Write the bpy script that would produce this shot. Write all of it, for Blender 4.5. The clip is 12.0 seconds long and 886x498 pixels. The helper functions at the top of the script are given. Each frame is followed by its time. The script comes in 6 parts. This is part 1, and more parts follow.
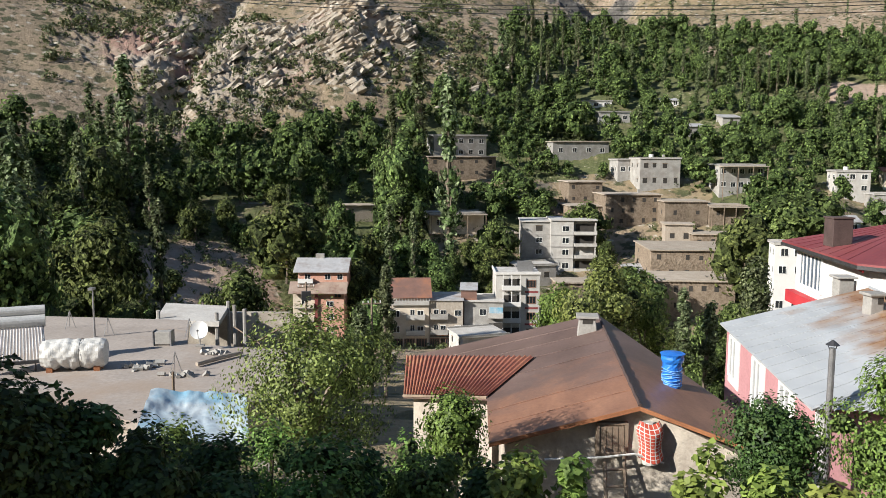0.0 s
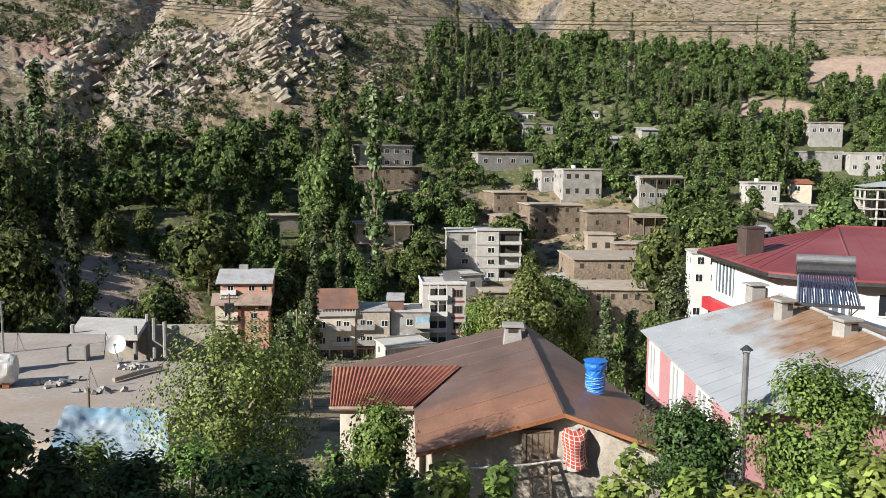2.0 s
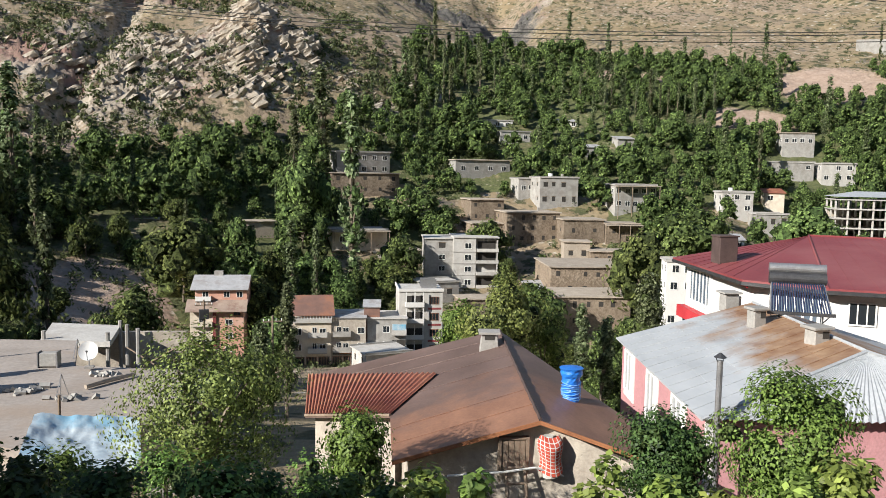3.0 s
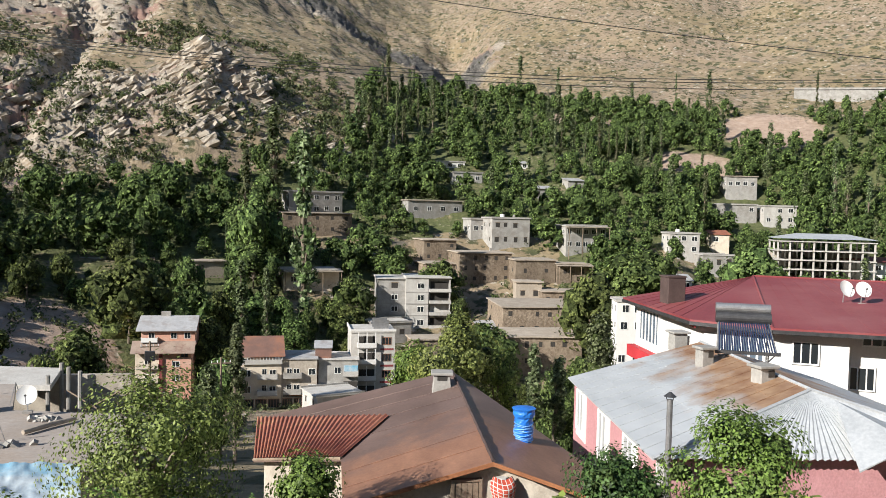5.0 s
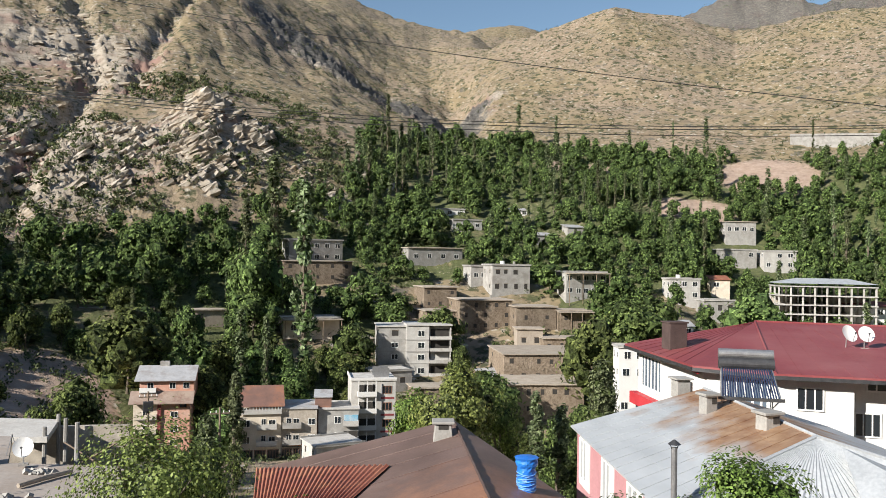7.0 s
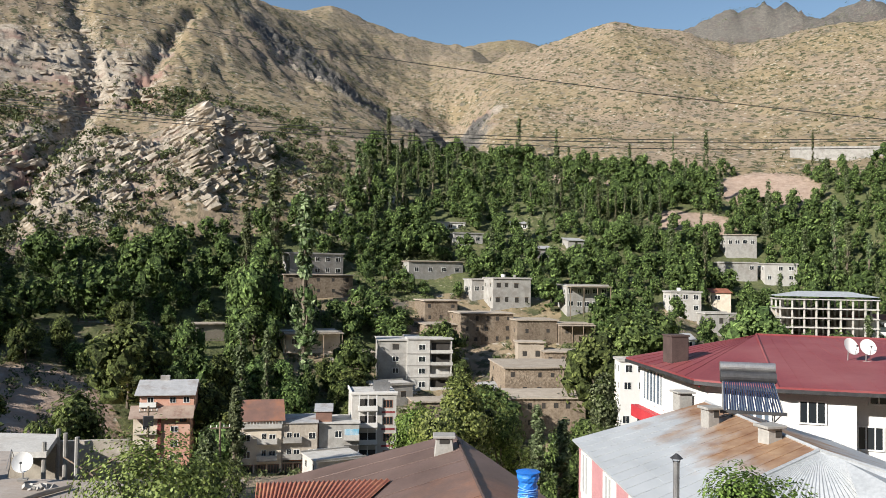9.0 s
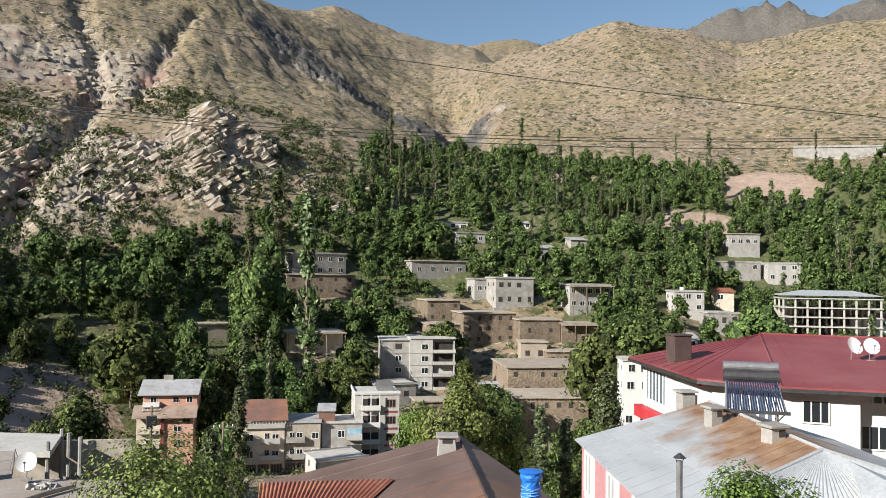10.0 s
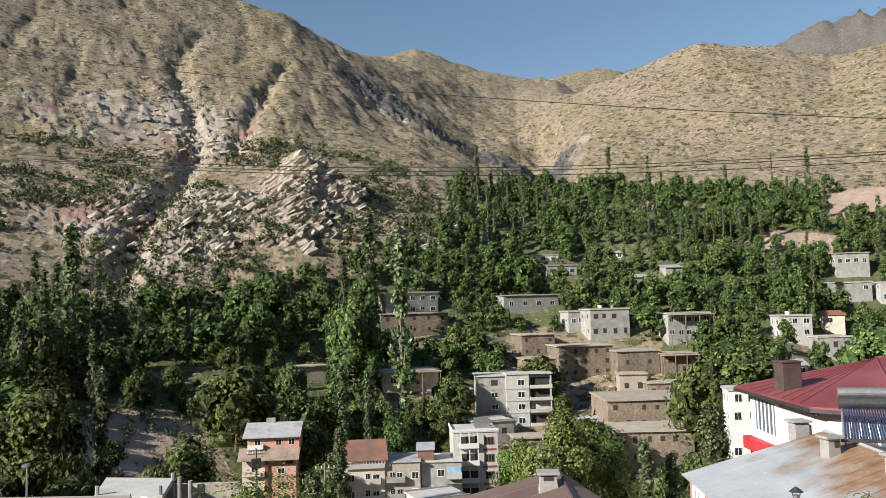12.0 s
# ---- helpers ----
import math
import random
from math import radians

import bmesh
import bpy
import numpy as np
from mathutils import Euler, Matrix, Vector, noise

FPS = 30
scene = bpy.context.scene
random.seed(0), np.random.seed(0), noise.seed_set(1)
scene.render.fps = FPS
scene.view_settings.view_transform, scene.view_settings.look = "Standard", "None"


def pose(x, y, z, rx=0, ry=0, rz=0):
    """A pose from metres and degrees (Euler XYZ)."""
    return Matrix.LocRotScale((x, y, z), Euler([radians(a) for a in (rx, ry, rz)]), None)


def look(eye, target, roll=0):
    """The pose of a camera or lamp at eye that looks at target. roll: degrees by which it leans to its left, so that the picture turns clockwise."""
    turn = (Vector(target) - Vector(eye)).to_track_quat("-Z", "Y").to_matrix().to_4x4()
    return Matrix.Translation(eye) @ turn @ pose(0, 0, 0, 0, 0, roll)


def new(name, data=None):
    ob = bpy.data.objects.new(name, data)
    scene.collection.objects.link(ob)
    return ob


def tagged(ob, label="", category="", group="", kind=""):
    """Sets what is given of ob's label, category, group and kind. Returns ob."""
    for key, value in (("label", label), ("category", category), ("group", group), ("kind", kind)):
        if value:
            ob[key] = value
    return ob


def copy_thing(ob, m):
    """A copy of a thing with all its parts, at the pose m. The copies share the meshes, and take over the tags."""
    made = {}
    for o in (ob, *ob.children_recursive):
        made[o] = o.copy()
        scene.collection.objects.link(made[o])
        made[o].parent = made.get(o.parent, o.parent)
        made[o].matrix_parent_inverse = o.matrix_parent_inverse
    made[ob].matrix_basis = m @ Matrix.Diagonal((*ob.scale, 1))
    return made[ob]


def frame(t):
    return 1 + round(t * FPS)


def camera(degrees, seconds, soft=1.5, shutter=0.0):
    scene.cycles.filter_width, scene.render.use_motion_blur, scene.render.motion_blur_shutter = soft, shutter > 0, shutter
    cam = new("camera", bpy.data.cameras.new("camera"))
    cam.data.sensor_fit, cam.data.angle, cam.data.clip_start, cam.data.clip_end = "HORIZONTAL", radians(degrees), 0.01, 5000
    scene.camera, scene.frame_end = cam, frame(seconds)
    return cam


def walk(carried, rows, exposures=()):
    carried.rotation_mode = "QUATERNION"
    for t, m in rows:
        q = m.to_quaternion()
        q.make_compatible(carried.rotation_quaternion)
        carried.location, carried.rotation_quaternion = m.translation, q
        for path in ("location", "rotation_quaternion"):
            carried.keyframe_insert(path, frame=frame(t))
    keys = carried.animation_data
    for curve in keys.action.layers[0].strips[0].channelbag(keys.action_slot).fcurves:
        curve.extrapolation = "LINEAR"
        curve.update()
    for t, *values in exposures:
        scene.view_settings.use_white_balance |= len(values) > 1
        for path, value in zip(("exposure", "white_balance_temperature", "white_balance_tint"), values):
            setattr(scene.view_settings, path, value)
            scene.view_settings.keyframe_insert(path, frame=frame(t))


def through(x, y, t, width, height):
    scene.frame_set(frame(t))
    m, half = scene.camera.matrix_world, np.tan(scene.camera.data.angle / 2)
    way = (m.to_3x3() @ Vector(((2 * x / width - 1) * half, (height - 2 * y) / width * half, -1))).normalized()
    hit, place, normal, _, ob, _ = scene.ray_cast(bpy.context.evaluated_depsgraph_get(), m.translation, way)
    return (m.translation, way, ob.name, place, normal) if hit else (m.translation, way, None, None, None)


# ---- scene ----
# The camera stands on a terrace and turns; yaw to the right, pitch up, roll clockwise, in degrees.
cam = camera(57.64, 12.0, soft=0.8)
EYE = 0.0
ROWS = [
    (0.0, 0.01, -6.79, 0.19),
    (0.5, 3.57, -6.94, 0.17),
    (1.0, 3.96, -6.77, 0.24),
    (1.5, 4.56, -6.25, 0.44),
    (2.0, 5.27, -6.04, 0.53),
    (2.5, 6.37, -5.85, 0.85),
    (3.0, 6.91, -5.52, 0.99),
    (5.0, 10.23, -2.60, 1.31),
    (5.5, 10.19, -1.50, 0.98),
    (6.0, 10.17, -0.95, 1.12),
    (6.5, 10.10, -0.18, 1.09),
    (7.0, 10.15, 0.76, 0.92),
    (9.0, 10.09, 1.72, 0.81),
    (9.5, 10.03, 1.71, 0.80),
    (10.0, 9.90, 1.69, 0.74),
    (10.5, 9.87, 2.27, 0.73),
    (11.0, 9.13, 3.06, -0.16),
    (11.5, 6.33, 3.52, -1.39),
    (12.0, 3.50, 4.28, -1.62),
]
walk(cam, [(t, pose(0, 0, EYE, 90 + pitch, 0, -yaw) @ pose(0, 0, 0, 0, 0, roll)) for t, yaw, pitch, roll in ROWS])

# ---- sky, sun ----
SUN_FROM = Vector((-0.79, -0.42, 0.45)).normalized()
world = bpy.data.worlds.new("world")
scene.world = world
world.use_nodes = True
wn = world.node_tree
sky = wn.nodes.new("ShaderNodeTexSky")
sky.sky_type, sky.sun_disc = "NISHITA", False
sky.sun_elevation = math.asin(SUN_FROM.z)
sky.sun_rotation = math.atan2(SUN_FROM.x, SUN_FROM.y)
sky.ozone_density = 2.5
sky.altitude, sky.air_density, sky.dust_density = 1500, 1.4, 0.0
wn.links.new(sky.outputs[0], wn.nodes["Background"].inputs[0])
wn.nodes["Background"].inputs[1].default_value = 0.07
sun = new("sun", bpy.data.lights.new("sun", "SUN"))
sun.data.energy, sun.data.angle, sun.data.color = 5.0, radians(0.5), (1.0, 0.95, 0.86)
sun.matrix_world = look(SUN_FROM * 100, (0, 0, 0))
scene.view_settings.exposure = 0.70


# ---- materials ----
def ramp(nt, fac, stops):
    n = nt.nodes.new("ShaderNodeValToRGB")
    while len(n.color_ramp.elements) < len(stops):
        n.color_ramp.elements.new(0.5)
    for e, (at, c) in zip(n.color_ramp.elements, stops):
        e.position, e.color = at, (*c, 1)
    nt.links.new(fac, n.inputs[0])
    return n.outputs[0]


def noise_out(nt, scale, detail=4.0, rough=0.55, stretch=None, source="Object"):
    co = nt.nodes.new("ShaderNodeTexCoord").outputs[source]
    if stretch:
        mp = nt.nodes.new("ShaderNodeMapping")
        mp.inputs["Scale"].default_value = stretch
        nt.links.new(co, mp.inputs[0])
        co = mp.outputs[0]
    n = nt.nodes.new("ShaderNodeTexNoise")
    n.inputs["Scale"].default_value, n.inputs["Detail"].default_value, n.inputs["Roughness"].default_value = scale, detail, rough
    nt.links.new(co, n.inputs["Vector"])
    return n.outputs["Fac"]


def mix(nt, fac, a, b, mode="MIX"):
    n = nt.nodes.new("ShaderNodeMix")
    n.data_type, n.blend_type = "RGBA", mode
    for key, v in ((0, fac), (6, a), (7, b)):
        if hasattr(v, "is_linked"):
            nt.links.new(v, n.inputs[key])
        elif key:
            n.inputs[key].default_value = (*v, 1)
        else:
            n.inputs[0].default_value = v
    return n.outputs[2]


def math_node(nt, op, a, b=0.0, clamp=False):
    n = nt.nodes.new("ShaderNodeMath")
    n.operation, n.use_clamp = op, clamp
    for i, v in enumerate((a, b)):
        if hasattr(v, "is_linked"):
            nt.links.new(v, n.inputs[i])
        else:
            n.inputs[i].default_value = v
    return n.outputs[0]


def bump(nt, height, strength=0.4, distance=0.02):
    n = nt.nodes.new("ShaderNodeBump")
    n.inputs["Strength"].default_value, n.inputs["Distance"].default_value = strength, distance
    nt.links.new(height, n.inputs["Height"])
    nt.links.new(n.outputs[0], nt.nodes["Principled BSDF"].inputs["Normal"])


def base_mat(name, rough=0.8, metal=0.0):
    m = bpy.data.materials.new(name)
    m.use_nodes = True
    p = m.node_tree.nodes["Principled BSDF"]
    p.inputs["Roughness"].default_value, p.inputs["Metallic"].default_value = rough, metal
    return m, m.node_tree, p


def surface(name, dark, light, scale=1.5, fine=18.0, rough=0.85, metal=0.0, relief=0.35, depth=0.02, stain=None, stain_scale=0.5, stretch=None, vary=0.0):
    """Two scales of variation between dark and light, stains with a shape of their own, fine relief."""
    m, nt, p = base_mat(name, rough, metal)
    big, small = noise_out(nt, scale, 5, 0.6, stretch), noise_out(nt, fine, 3, 0.6)
    col = ramp(nt, big, ((0.3, dark), (0.7, light)))
    col = mix(nt, 0.35, col, ramp(nt, small, ((0.3, (0.35, 0.35, 0.35)), (0.7, (0.72, 0.72, 0.72)))), "OVERLAY")
    if stain:
        f = ramp(nt, noise_out(nt, stain_scale, 6, 0.65), ((0.5, (0, 0, 0)), (0.68, (1, 1, 1))))
        col = mix(nt, f, col, stain)
    if vary:
        info = nt.nodes.new("ShaderNodeObjectInfo").outputs["Random"]
        v = math_node(nt, "ADD", math_node(nt, "MULTIPLY", info, vary), 1 - vary / 2)
        hsv = nt.nodes.new("ShaderNodeHueSaturation")
        nt.links.new(v, hsv.inputs["Value"])
        nt.links.new(col, hsv.inputs["Color"])
        col = hsv.outputs[0]
    nt.links.new(col, p.inputs["Base Color"])
    bump(nt, math_node(nt, "ADD", small, math_node(nt, "MULTIPLY", big, 2.0)), relief, depth)
    return m


def leaf_mat(name, dark, light, through=0.22, clump=0.0):
    m, nt, p = base_mat(name, 0.55)
    isl = nt.nodes.new("ShaderNodeNewGeometry").outputs["Random Per Island"]
    col = ramp(nt, isl, ((0.0, tuple(c * 0.7 for c in dark)), (0.75, light), (1.0, tuple(min(1, c * 1.35) for c in light))))
    info = nt.nodes.new("ShaderNodeObjectInfo").outputs["Random"]
    hsv = nt.nodes.new("ShaderNodeHueSaturation")
    nt.links.new(math_node(nt, "ADD", math_node(nt, "MULTIPLY", info, 0.05), 0.475), hsv.inputs["Hue"])
    nt.links.new(math_node(nt, "ADD", math_node(nt, "MULTIPLY", info, 0.5), 0.75), hsv.inputs["Value"])
    nt.links.new(col, hsv.inputs["Color"])
    leafy = hsv.outputs[0]
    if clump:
        # colour darkens in the bump's hollows: painted shade between leaf tufts
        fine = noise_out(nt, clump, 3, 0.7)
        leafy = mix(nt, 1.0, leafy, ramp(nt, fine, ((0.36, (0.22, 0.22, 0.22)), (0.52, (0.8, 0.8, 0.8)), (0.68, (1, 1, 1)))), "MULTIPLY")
        bump(nt, fine, 1.0, 0.7)
    nt.links.new(leafy, p.inputs["Base Color"])
    p.inputs["Specular IOR Level"].default_value = 0.15 if clump else 0.3
    tr = nt.nodes.new("ShaderNodeBsdfTranslucent")
    nt.links.new(leafy, tr.inputs[0])
    ms = nt.nodes.new("ShaderNodeMixShader")
    ms.inputs[0].default_value = through
    nt.links.new(p.outputs[0], ms.inputs[1])
    nt.links.new(tr.outputs[0], ms.inputs[2])
    nt.links.new(ms.outputs[0], nt.nodes["Material Output"].inputs[0])
    return m


CONCRETE = surface("concrete", (0.25, 0.243, 0.23), (0.39, 0.375, 0.355), 0.6, 9, stain=(0.25, 0.23, 0.21), stain_scale=0.35, vary=0.2)
PALE_CONCRETE = surface("pale_concrete", (0.40, 0.385, 0.365), (0.53, 0.515, 0.49), 0.5, 8, stain=(0.38, 0.35, 0.32), stain_scale=0.4, vary=0.15)
WHITE_PAINT = surface("white_paint", (0.60, 0.595, 0.585), (0.70, 0.69, 0.68), 0.4, 12, 0.8, relief=0.12, stain=(0.66, 0.64, 0.61), stain_scale=0.3)
STONE = surface("rubble_stone", (0.13, 0.096, 0.068), (0.28, 0.222, 0.166), 1.8, 5, 0.95, relief=0.9, depth=0.12, stain=(0.31, 0.25, 0.19), stain_scale=0.25, vary=0.35)
MUD_ROOF = surface("mud_roof", (0.31, 0.26, 0.21), (0.43, 0.37, 0.305), 0.5, 4, 0.95, relief=0.5, depth=0.05, vary=0.15)
PINK = surface("salmon_paint", (0.52, 0.27, 0.20), (0.60, 0.33, 0.25), 0.4, 7, stain=(0.62, 0.42, 0.34), stain_scale=0.25)
CREAM = surface("cream_paint", (0.58, 0.50, 0.40), (0.68, 0.60, 0.50), 0.4, 7, stain=(0.50, 0.42, 0.34), stain_scale=0.3)
ROSE = surface("rose_paint", (0.42, 0.20, 0.215), (0.50, 0.26, 0.275), 0.7, 14, stain=(0.44, 0.25, 0.25), stain_scale=0.4)
RED_PAINT = surface("red_paint", (0.42, 0.03, 0.04), (0.52, 0.05, 0.06), 0.8, 20, 0.6, relief=0.1)
GREY_TIN = surface("grey_tin", (0.38, 0.38, 0.39), (0.50, 0.50, 0.51), 0.8, 9, 0.6, 0.2, 0.15, stain=(0.30, 0.26, 0.24), stain_scale=0.3)
RUST_TIN = surface("rust_brown_tin", (0.165, 0.098, 0.080), (0.24, 0.132, 0.102), 0.5, 12, 0.62, 0.1, 0.2, 0.01, stain=(0.33, 0.150, 0.088), stain_scale=0.22)
BROWN_TIN = surface("brownish_tin", (0.27, 0.20, 0.165), (0.36, 0.28, 0.23), 0.6, 9, 0.65, 0.1, 0.15, stain=(0.22, 0.13, 0.10), stain_scale=0.4)
RUST_EDGE = surface("bare_rust", (0.22, 0.085, 0.04), (0.34, 0.14, 0.06), 2.0, 20, 0.8)
CORRUGATED = surface("rust_red_sheet", (0.25, 0.085, 0.055), (0.36, 0.14, 0.09), 1.2, 14, 0.65, 0.1, stain=(0.42, 0.20, 0.11), stain_scale=0.8)


def brown_roof():
    """Painted sheets, grey-brown behind, burnt to rust on the front courses."""
    m, nt, p = base_mat("rusting_roof_sheets", 0.5, 0.15)
    co = nt.nodes.new("ShaderNodeSeparateXYZ")
    nt.links.new(nt.nodes.new("ShaderNodeTexCoord").outputs["Object"], co.inputs[0])
    big, fine = noise_out(nt, 0.5, 5, 0.6), noise_out(nt, 10, 4, 0.6)
    old = ramp(nt, big, ((0.3, (0.13, 0.085, 0.072)), (0.7, (0.205, 0.138, 0.118))))
    rust = ramp(nt, noise_out(nt, 0.9, 6, 0.7, (1, 0.4, 1)), ((0.3, (0.20, 0.10, 0.066)), (0.55, (0.30, 0.155, 0.10)), (0.75, (0.40, 0.21, 0.13))))
    near = math_node(nt, "ADD", math_node(nt, "MULTIPLY", math_node(nt, "SUBTRACT", 25.2, co.outputs[1]), 0.28), math_node(nt, "MULTIPLY", math_node(nt, "SUBTRACT", noise_out(nt, 0.35, 5, 0.65), 0.5), 2.2))
    col = mix(nt, ramp(nt, near, ((0.2, (0, 0, 0)), (0.8, (1, 1, 1)))), old, rust)
    col = mix(nt, 0.3, col, ramp(nt, fine, ((0.3, (0.35, 0.35, 0.35)), (0.7, (0.7, 0.7, 0.7)))), "OVERLAY")
    nt.links.new(col, p.inputs["Base Color"])
    bump(nt, math_node(nt, "ADD", fine, math_node(nt, "MULTIPLY", big, 3.0)), 0.2, 0.015)
    return m


BROWN_ROOF = brown_roof()
RED_TIN = surface("red_tin", (0.20, 0.040, 0.045), (0.25, 0.058, 0.062), 0.25, 6, 0.55, 0.05, 0.1, 0.01, stain=(0.29, 0.095, 0.095), stain_scale=0.12)
GALV = surface("galvanised_sheet", (0.46, 0.48, 0.50), (0.60, 0.62, 0.64), 0.7, 9, 0.45, 0.35, 0.15, 0.01)
WOOD = surface("weathered_wood", (0.15, 0.11, 0.08), (0.30, 0.23, 0.17), 3, 25, 0.9, stretch=(1, 1, 0.15))
BARK = surface("bark", (0.10, 0.08, 0.06), (0.22, 0.18, 0.14), 6, 30, 0.95, relief=0.8, stretch=(1, 1, 0.3))
PLASTER = surface("mud_plaster", (0.30, 0.26, 0.22), (0.44, 0.39, 0.33), 1.2, 10, 0.95, relief=0.6, depth=0.04, stain=(0.52, 0.47, 0.40), stain_scale=0.7)
# near-black paint for flat panels that imitate the shade inside openings
SHADE_PANEL = surface("interior_shade", (0.03, 0.027, 0.025), (0.05, 0.045, 0.04), 1, 8)
SHEET_BLUE = surface("blue_tarpaulin", (0.34, 0.44, 0.52), (0.52, 0.58, 0.62), 0.8, 6, 0.5, relief=0.25, depth=0.04, stain=(0.12, 0.38, 0.56), stain_scale=0.3)
BLUE_PLASTIC = surface("bright_blue_plastic", (0.01, 0.13, 0.55), (0.03, 0.22, 0.72), 4, 25, 0.4)
WHITE_SHEET = surface("white_plastic_sheet", (0.48, 0.475, 0.455), (0.64, 0.635, 0.61), 2, 12, 0.5, relief=0.3)
DISH_WHITE = surface("dish_enamel", (0.74, 0.74, 0.73), (0.82, 0.82, 0.81), 1, 20, 0.4, relief=0.05)
DARK_METAL = surface("dark_metal", (0.05, 0.05, 0.055), (0.09, 0.09, 0.095), 3, 20, 0.5, 0.5)
STEEL = surface("steel", (0.30, 0.30, 0.31), (0.42, 0.42, 0.43), 3, 20, 0.4, 0.7)
PVC = surface("white_frame", (0.70, 0.70, 0.69), (0.80, 0.80, 0.79), 2, 20, 0.4, relief=0.05)
CABLE = surface("black_cable", (0.015, 0.015, 0.015), (0.03, 0.03, 0.03), 3, 20, 0.6)
ASPHALT = surface("road_asphalt", (0.20, 0.19, 0.175), (0.30, 0.28, 0.26), 0.3, 6, 0.95)
DARK_CHIMNEY = surface("soot_brown_render", (0.055, 0.036, 0.033), (0.09, 0.06, 0.055), 1.5, 15)
GLASS, _nt, _p = base_mat("window_glass", 0.08)
_p.inputs["Base Color"].default_value = (0.02, 0.025, 0.03, 1)
_p.inputs["Specular IOR Level"].default_value = 0.7
PALE_GLASS, _nt, _p = base_mat("curtained_glass", 0.15)
_p.inputs["Base Color"].default_value = (0.42, 0.43, 0.44, 1)
# blue base colour painted in place of the sky's reflection
SKY_GLASS, _nt, _p = base_mat("sky_reflection_glass", 0.12)
_p.inputs["Base Color"].default_value = (0.10, 0.13, 0.17, 1)
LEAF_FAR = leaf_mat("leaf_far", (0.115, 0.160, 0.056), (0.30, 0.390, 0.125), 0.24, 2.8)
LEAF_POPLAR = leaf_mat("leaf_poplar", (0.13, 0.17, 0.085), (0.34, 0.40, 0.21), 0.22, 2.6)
# darker green for crown insides: their shade is painted into the colour
LEAF_INNER_SHADE = leaf_mat("leaf_inner_shade", (0.060, 0.092, 0.030), (0.125, 0.175, 0.055), 0.1, 2.8)
# dark green; on the garden bushes it also holds part of their shade
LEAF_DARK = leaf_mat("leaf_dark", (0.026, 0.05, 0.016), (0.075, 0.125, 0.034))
LEAF_BRIGHT = leaf_mat("leaf_bright", (0.070, 0.125, 0.026), (0.175, 0.275, 0.062))
LEAF_VINE = leaf_mat("leaf_vine", (0.105, 0.150, 0.030), (0.275, 0.355, 0.085))
LEAF_OLIVE = leaf_mat("leaf_olive", (0.060, 0.095, 0.022), (0.240, 0.300, 0.085))
SCRUB = leaf_mat("scrub", (0.045, 0.060, 0.025), (0.110, 0.125, 0.050), 0.2)


# ---- mesh helpers ----
class Mesh:
    """Collects boxes, tubes and sheets into one mesh."""

    def __init__(self):
        self.v, self.f = [], []

    def add(self, verts, faces):
        k = len(self.v)
        self.v += [tuple(p) for p in verts]
        self.f += [tuple(i + k for i in q) for q in faces]
        return self

    def box(self, x0, y0, z0, x1, y1, z1, m=None):
        p = [Vector((x, y, z)) for z in (z0, z1) for x, y in ((x0, y0), (x1, y0), (x1, y1), (x0, y1))]
        if m:
            p = [m @ q for q in p]
        return self.add(p, [(3, 2, 1, 0), (4, 5, 6, 7), (0, 1, 5, 4), (1, 2, 6, 5), (2, 3, 7, 6), (3, 0, 4, 7)])

    def slab(self, pts, thick, up=None):
        """A flat sheet of any outline, with thickness downwards (or along up)."""
        up = Vector(up or (0, 0, -1)) * thick
        pts = [Vector(p) for p in pts]
        n = len(pts)
        sides = [(i, (i + 1) % n, n + (i + 1) % n, n + i) for i in range(n)]
        return self.add(pts + [p + up for p in pts], [tuple(range(n)), tuple(range(2 * n - 1, n - 1, -1))] + sides)

    def tube(self, path, radii, n=8, cap=True):
        path = [Vector(p) for p in path]
        radii = radii if isinstance(radii, (list, tuple)) else [radii] * len(path)
        verts, faces = [], []
        for i, (p, r) in enumerate(zip(path, radii)):
            d = (path[min(i + 1, len(path) - 1)] - path[max(i - 1, 0)]).normalized()
            a = d.orthogonal().normalized() if i == 0 else (a - d * a.dot(d)).normalized()
            b = d.cross(a)
            verts += [p + (a * math.cos(u) + b * math.sin(u)) * r for u in (2 * math.pi * j / n for j in range(n))]
        for i in range(len(path) - 1):
            faces += [(i * n + j, i * n + (j + 1) % n, (i + 1) * n + (j + 1) % n, (i + 1) * n + j) for j in range(n)]
        if cap:
            faces += [tuple(range(n - 1, -1, -1)), tuple((len(path) - 1) * n + j for j in range(n))]
        return self.add(verts, faces)

    def sheet(self, rows):
        """A grid of points, row by row."""
        w = len(rows[0])
        return self.add([p for r in rows for p in r], [(i * w + j, i * w + j + 1, (i + 1) * w + j + 1, (i + 1) * w + j) for i in range(len(rows) - 1) for j in range(w - 1)])

    def build(self, name, material, smooth=False):
        me = bpy.data.meshes.new(name)
        me.from_pydata(self.v, [], self.f)
        me.materials.append(material)
        if smooth:
            me.polygons.foreach_set("use_smooth", [True] * len(me.polygons))
        me.update()
        return me


def part(name, mesh, material, parent, label="", smooth=False):
    ob = new(name, mesh if isinstance(mesh, bpy.types.Mesh) else mesh.build(name, material, smooth))
    ob.parent = parent
    return tagged(ob, label)


def thing(name, m, label, category, group="", kind=""):
    ob = new(name)
    ob.matrix_world = m
    ob.empty_display_size = 0.2
    return tagged(ob, label, category, group, kind)


def solo(name, mesh, material, label, category, group="", kind="", smooth=False):
    return tagged(new(name, mesh.build(name, material, smooth)), label, category, group, kind)


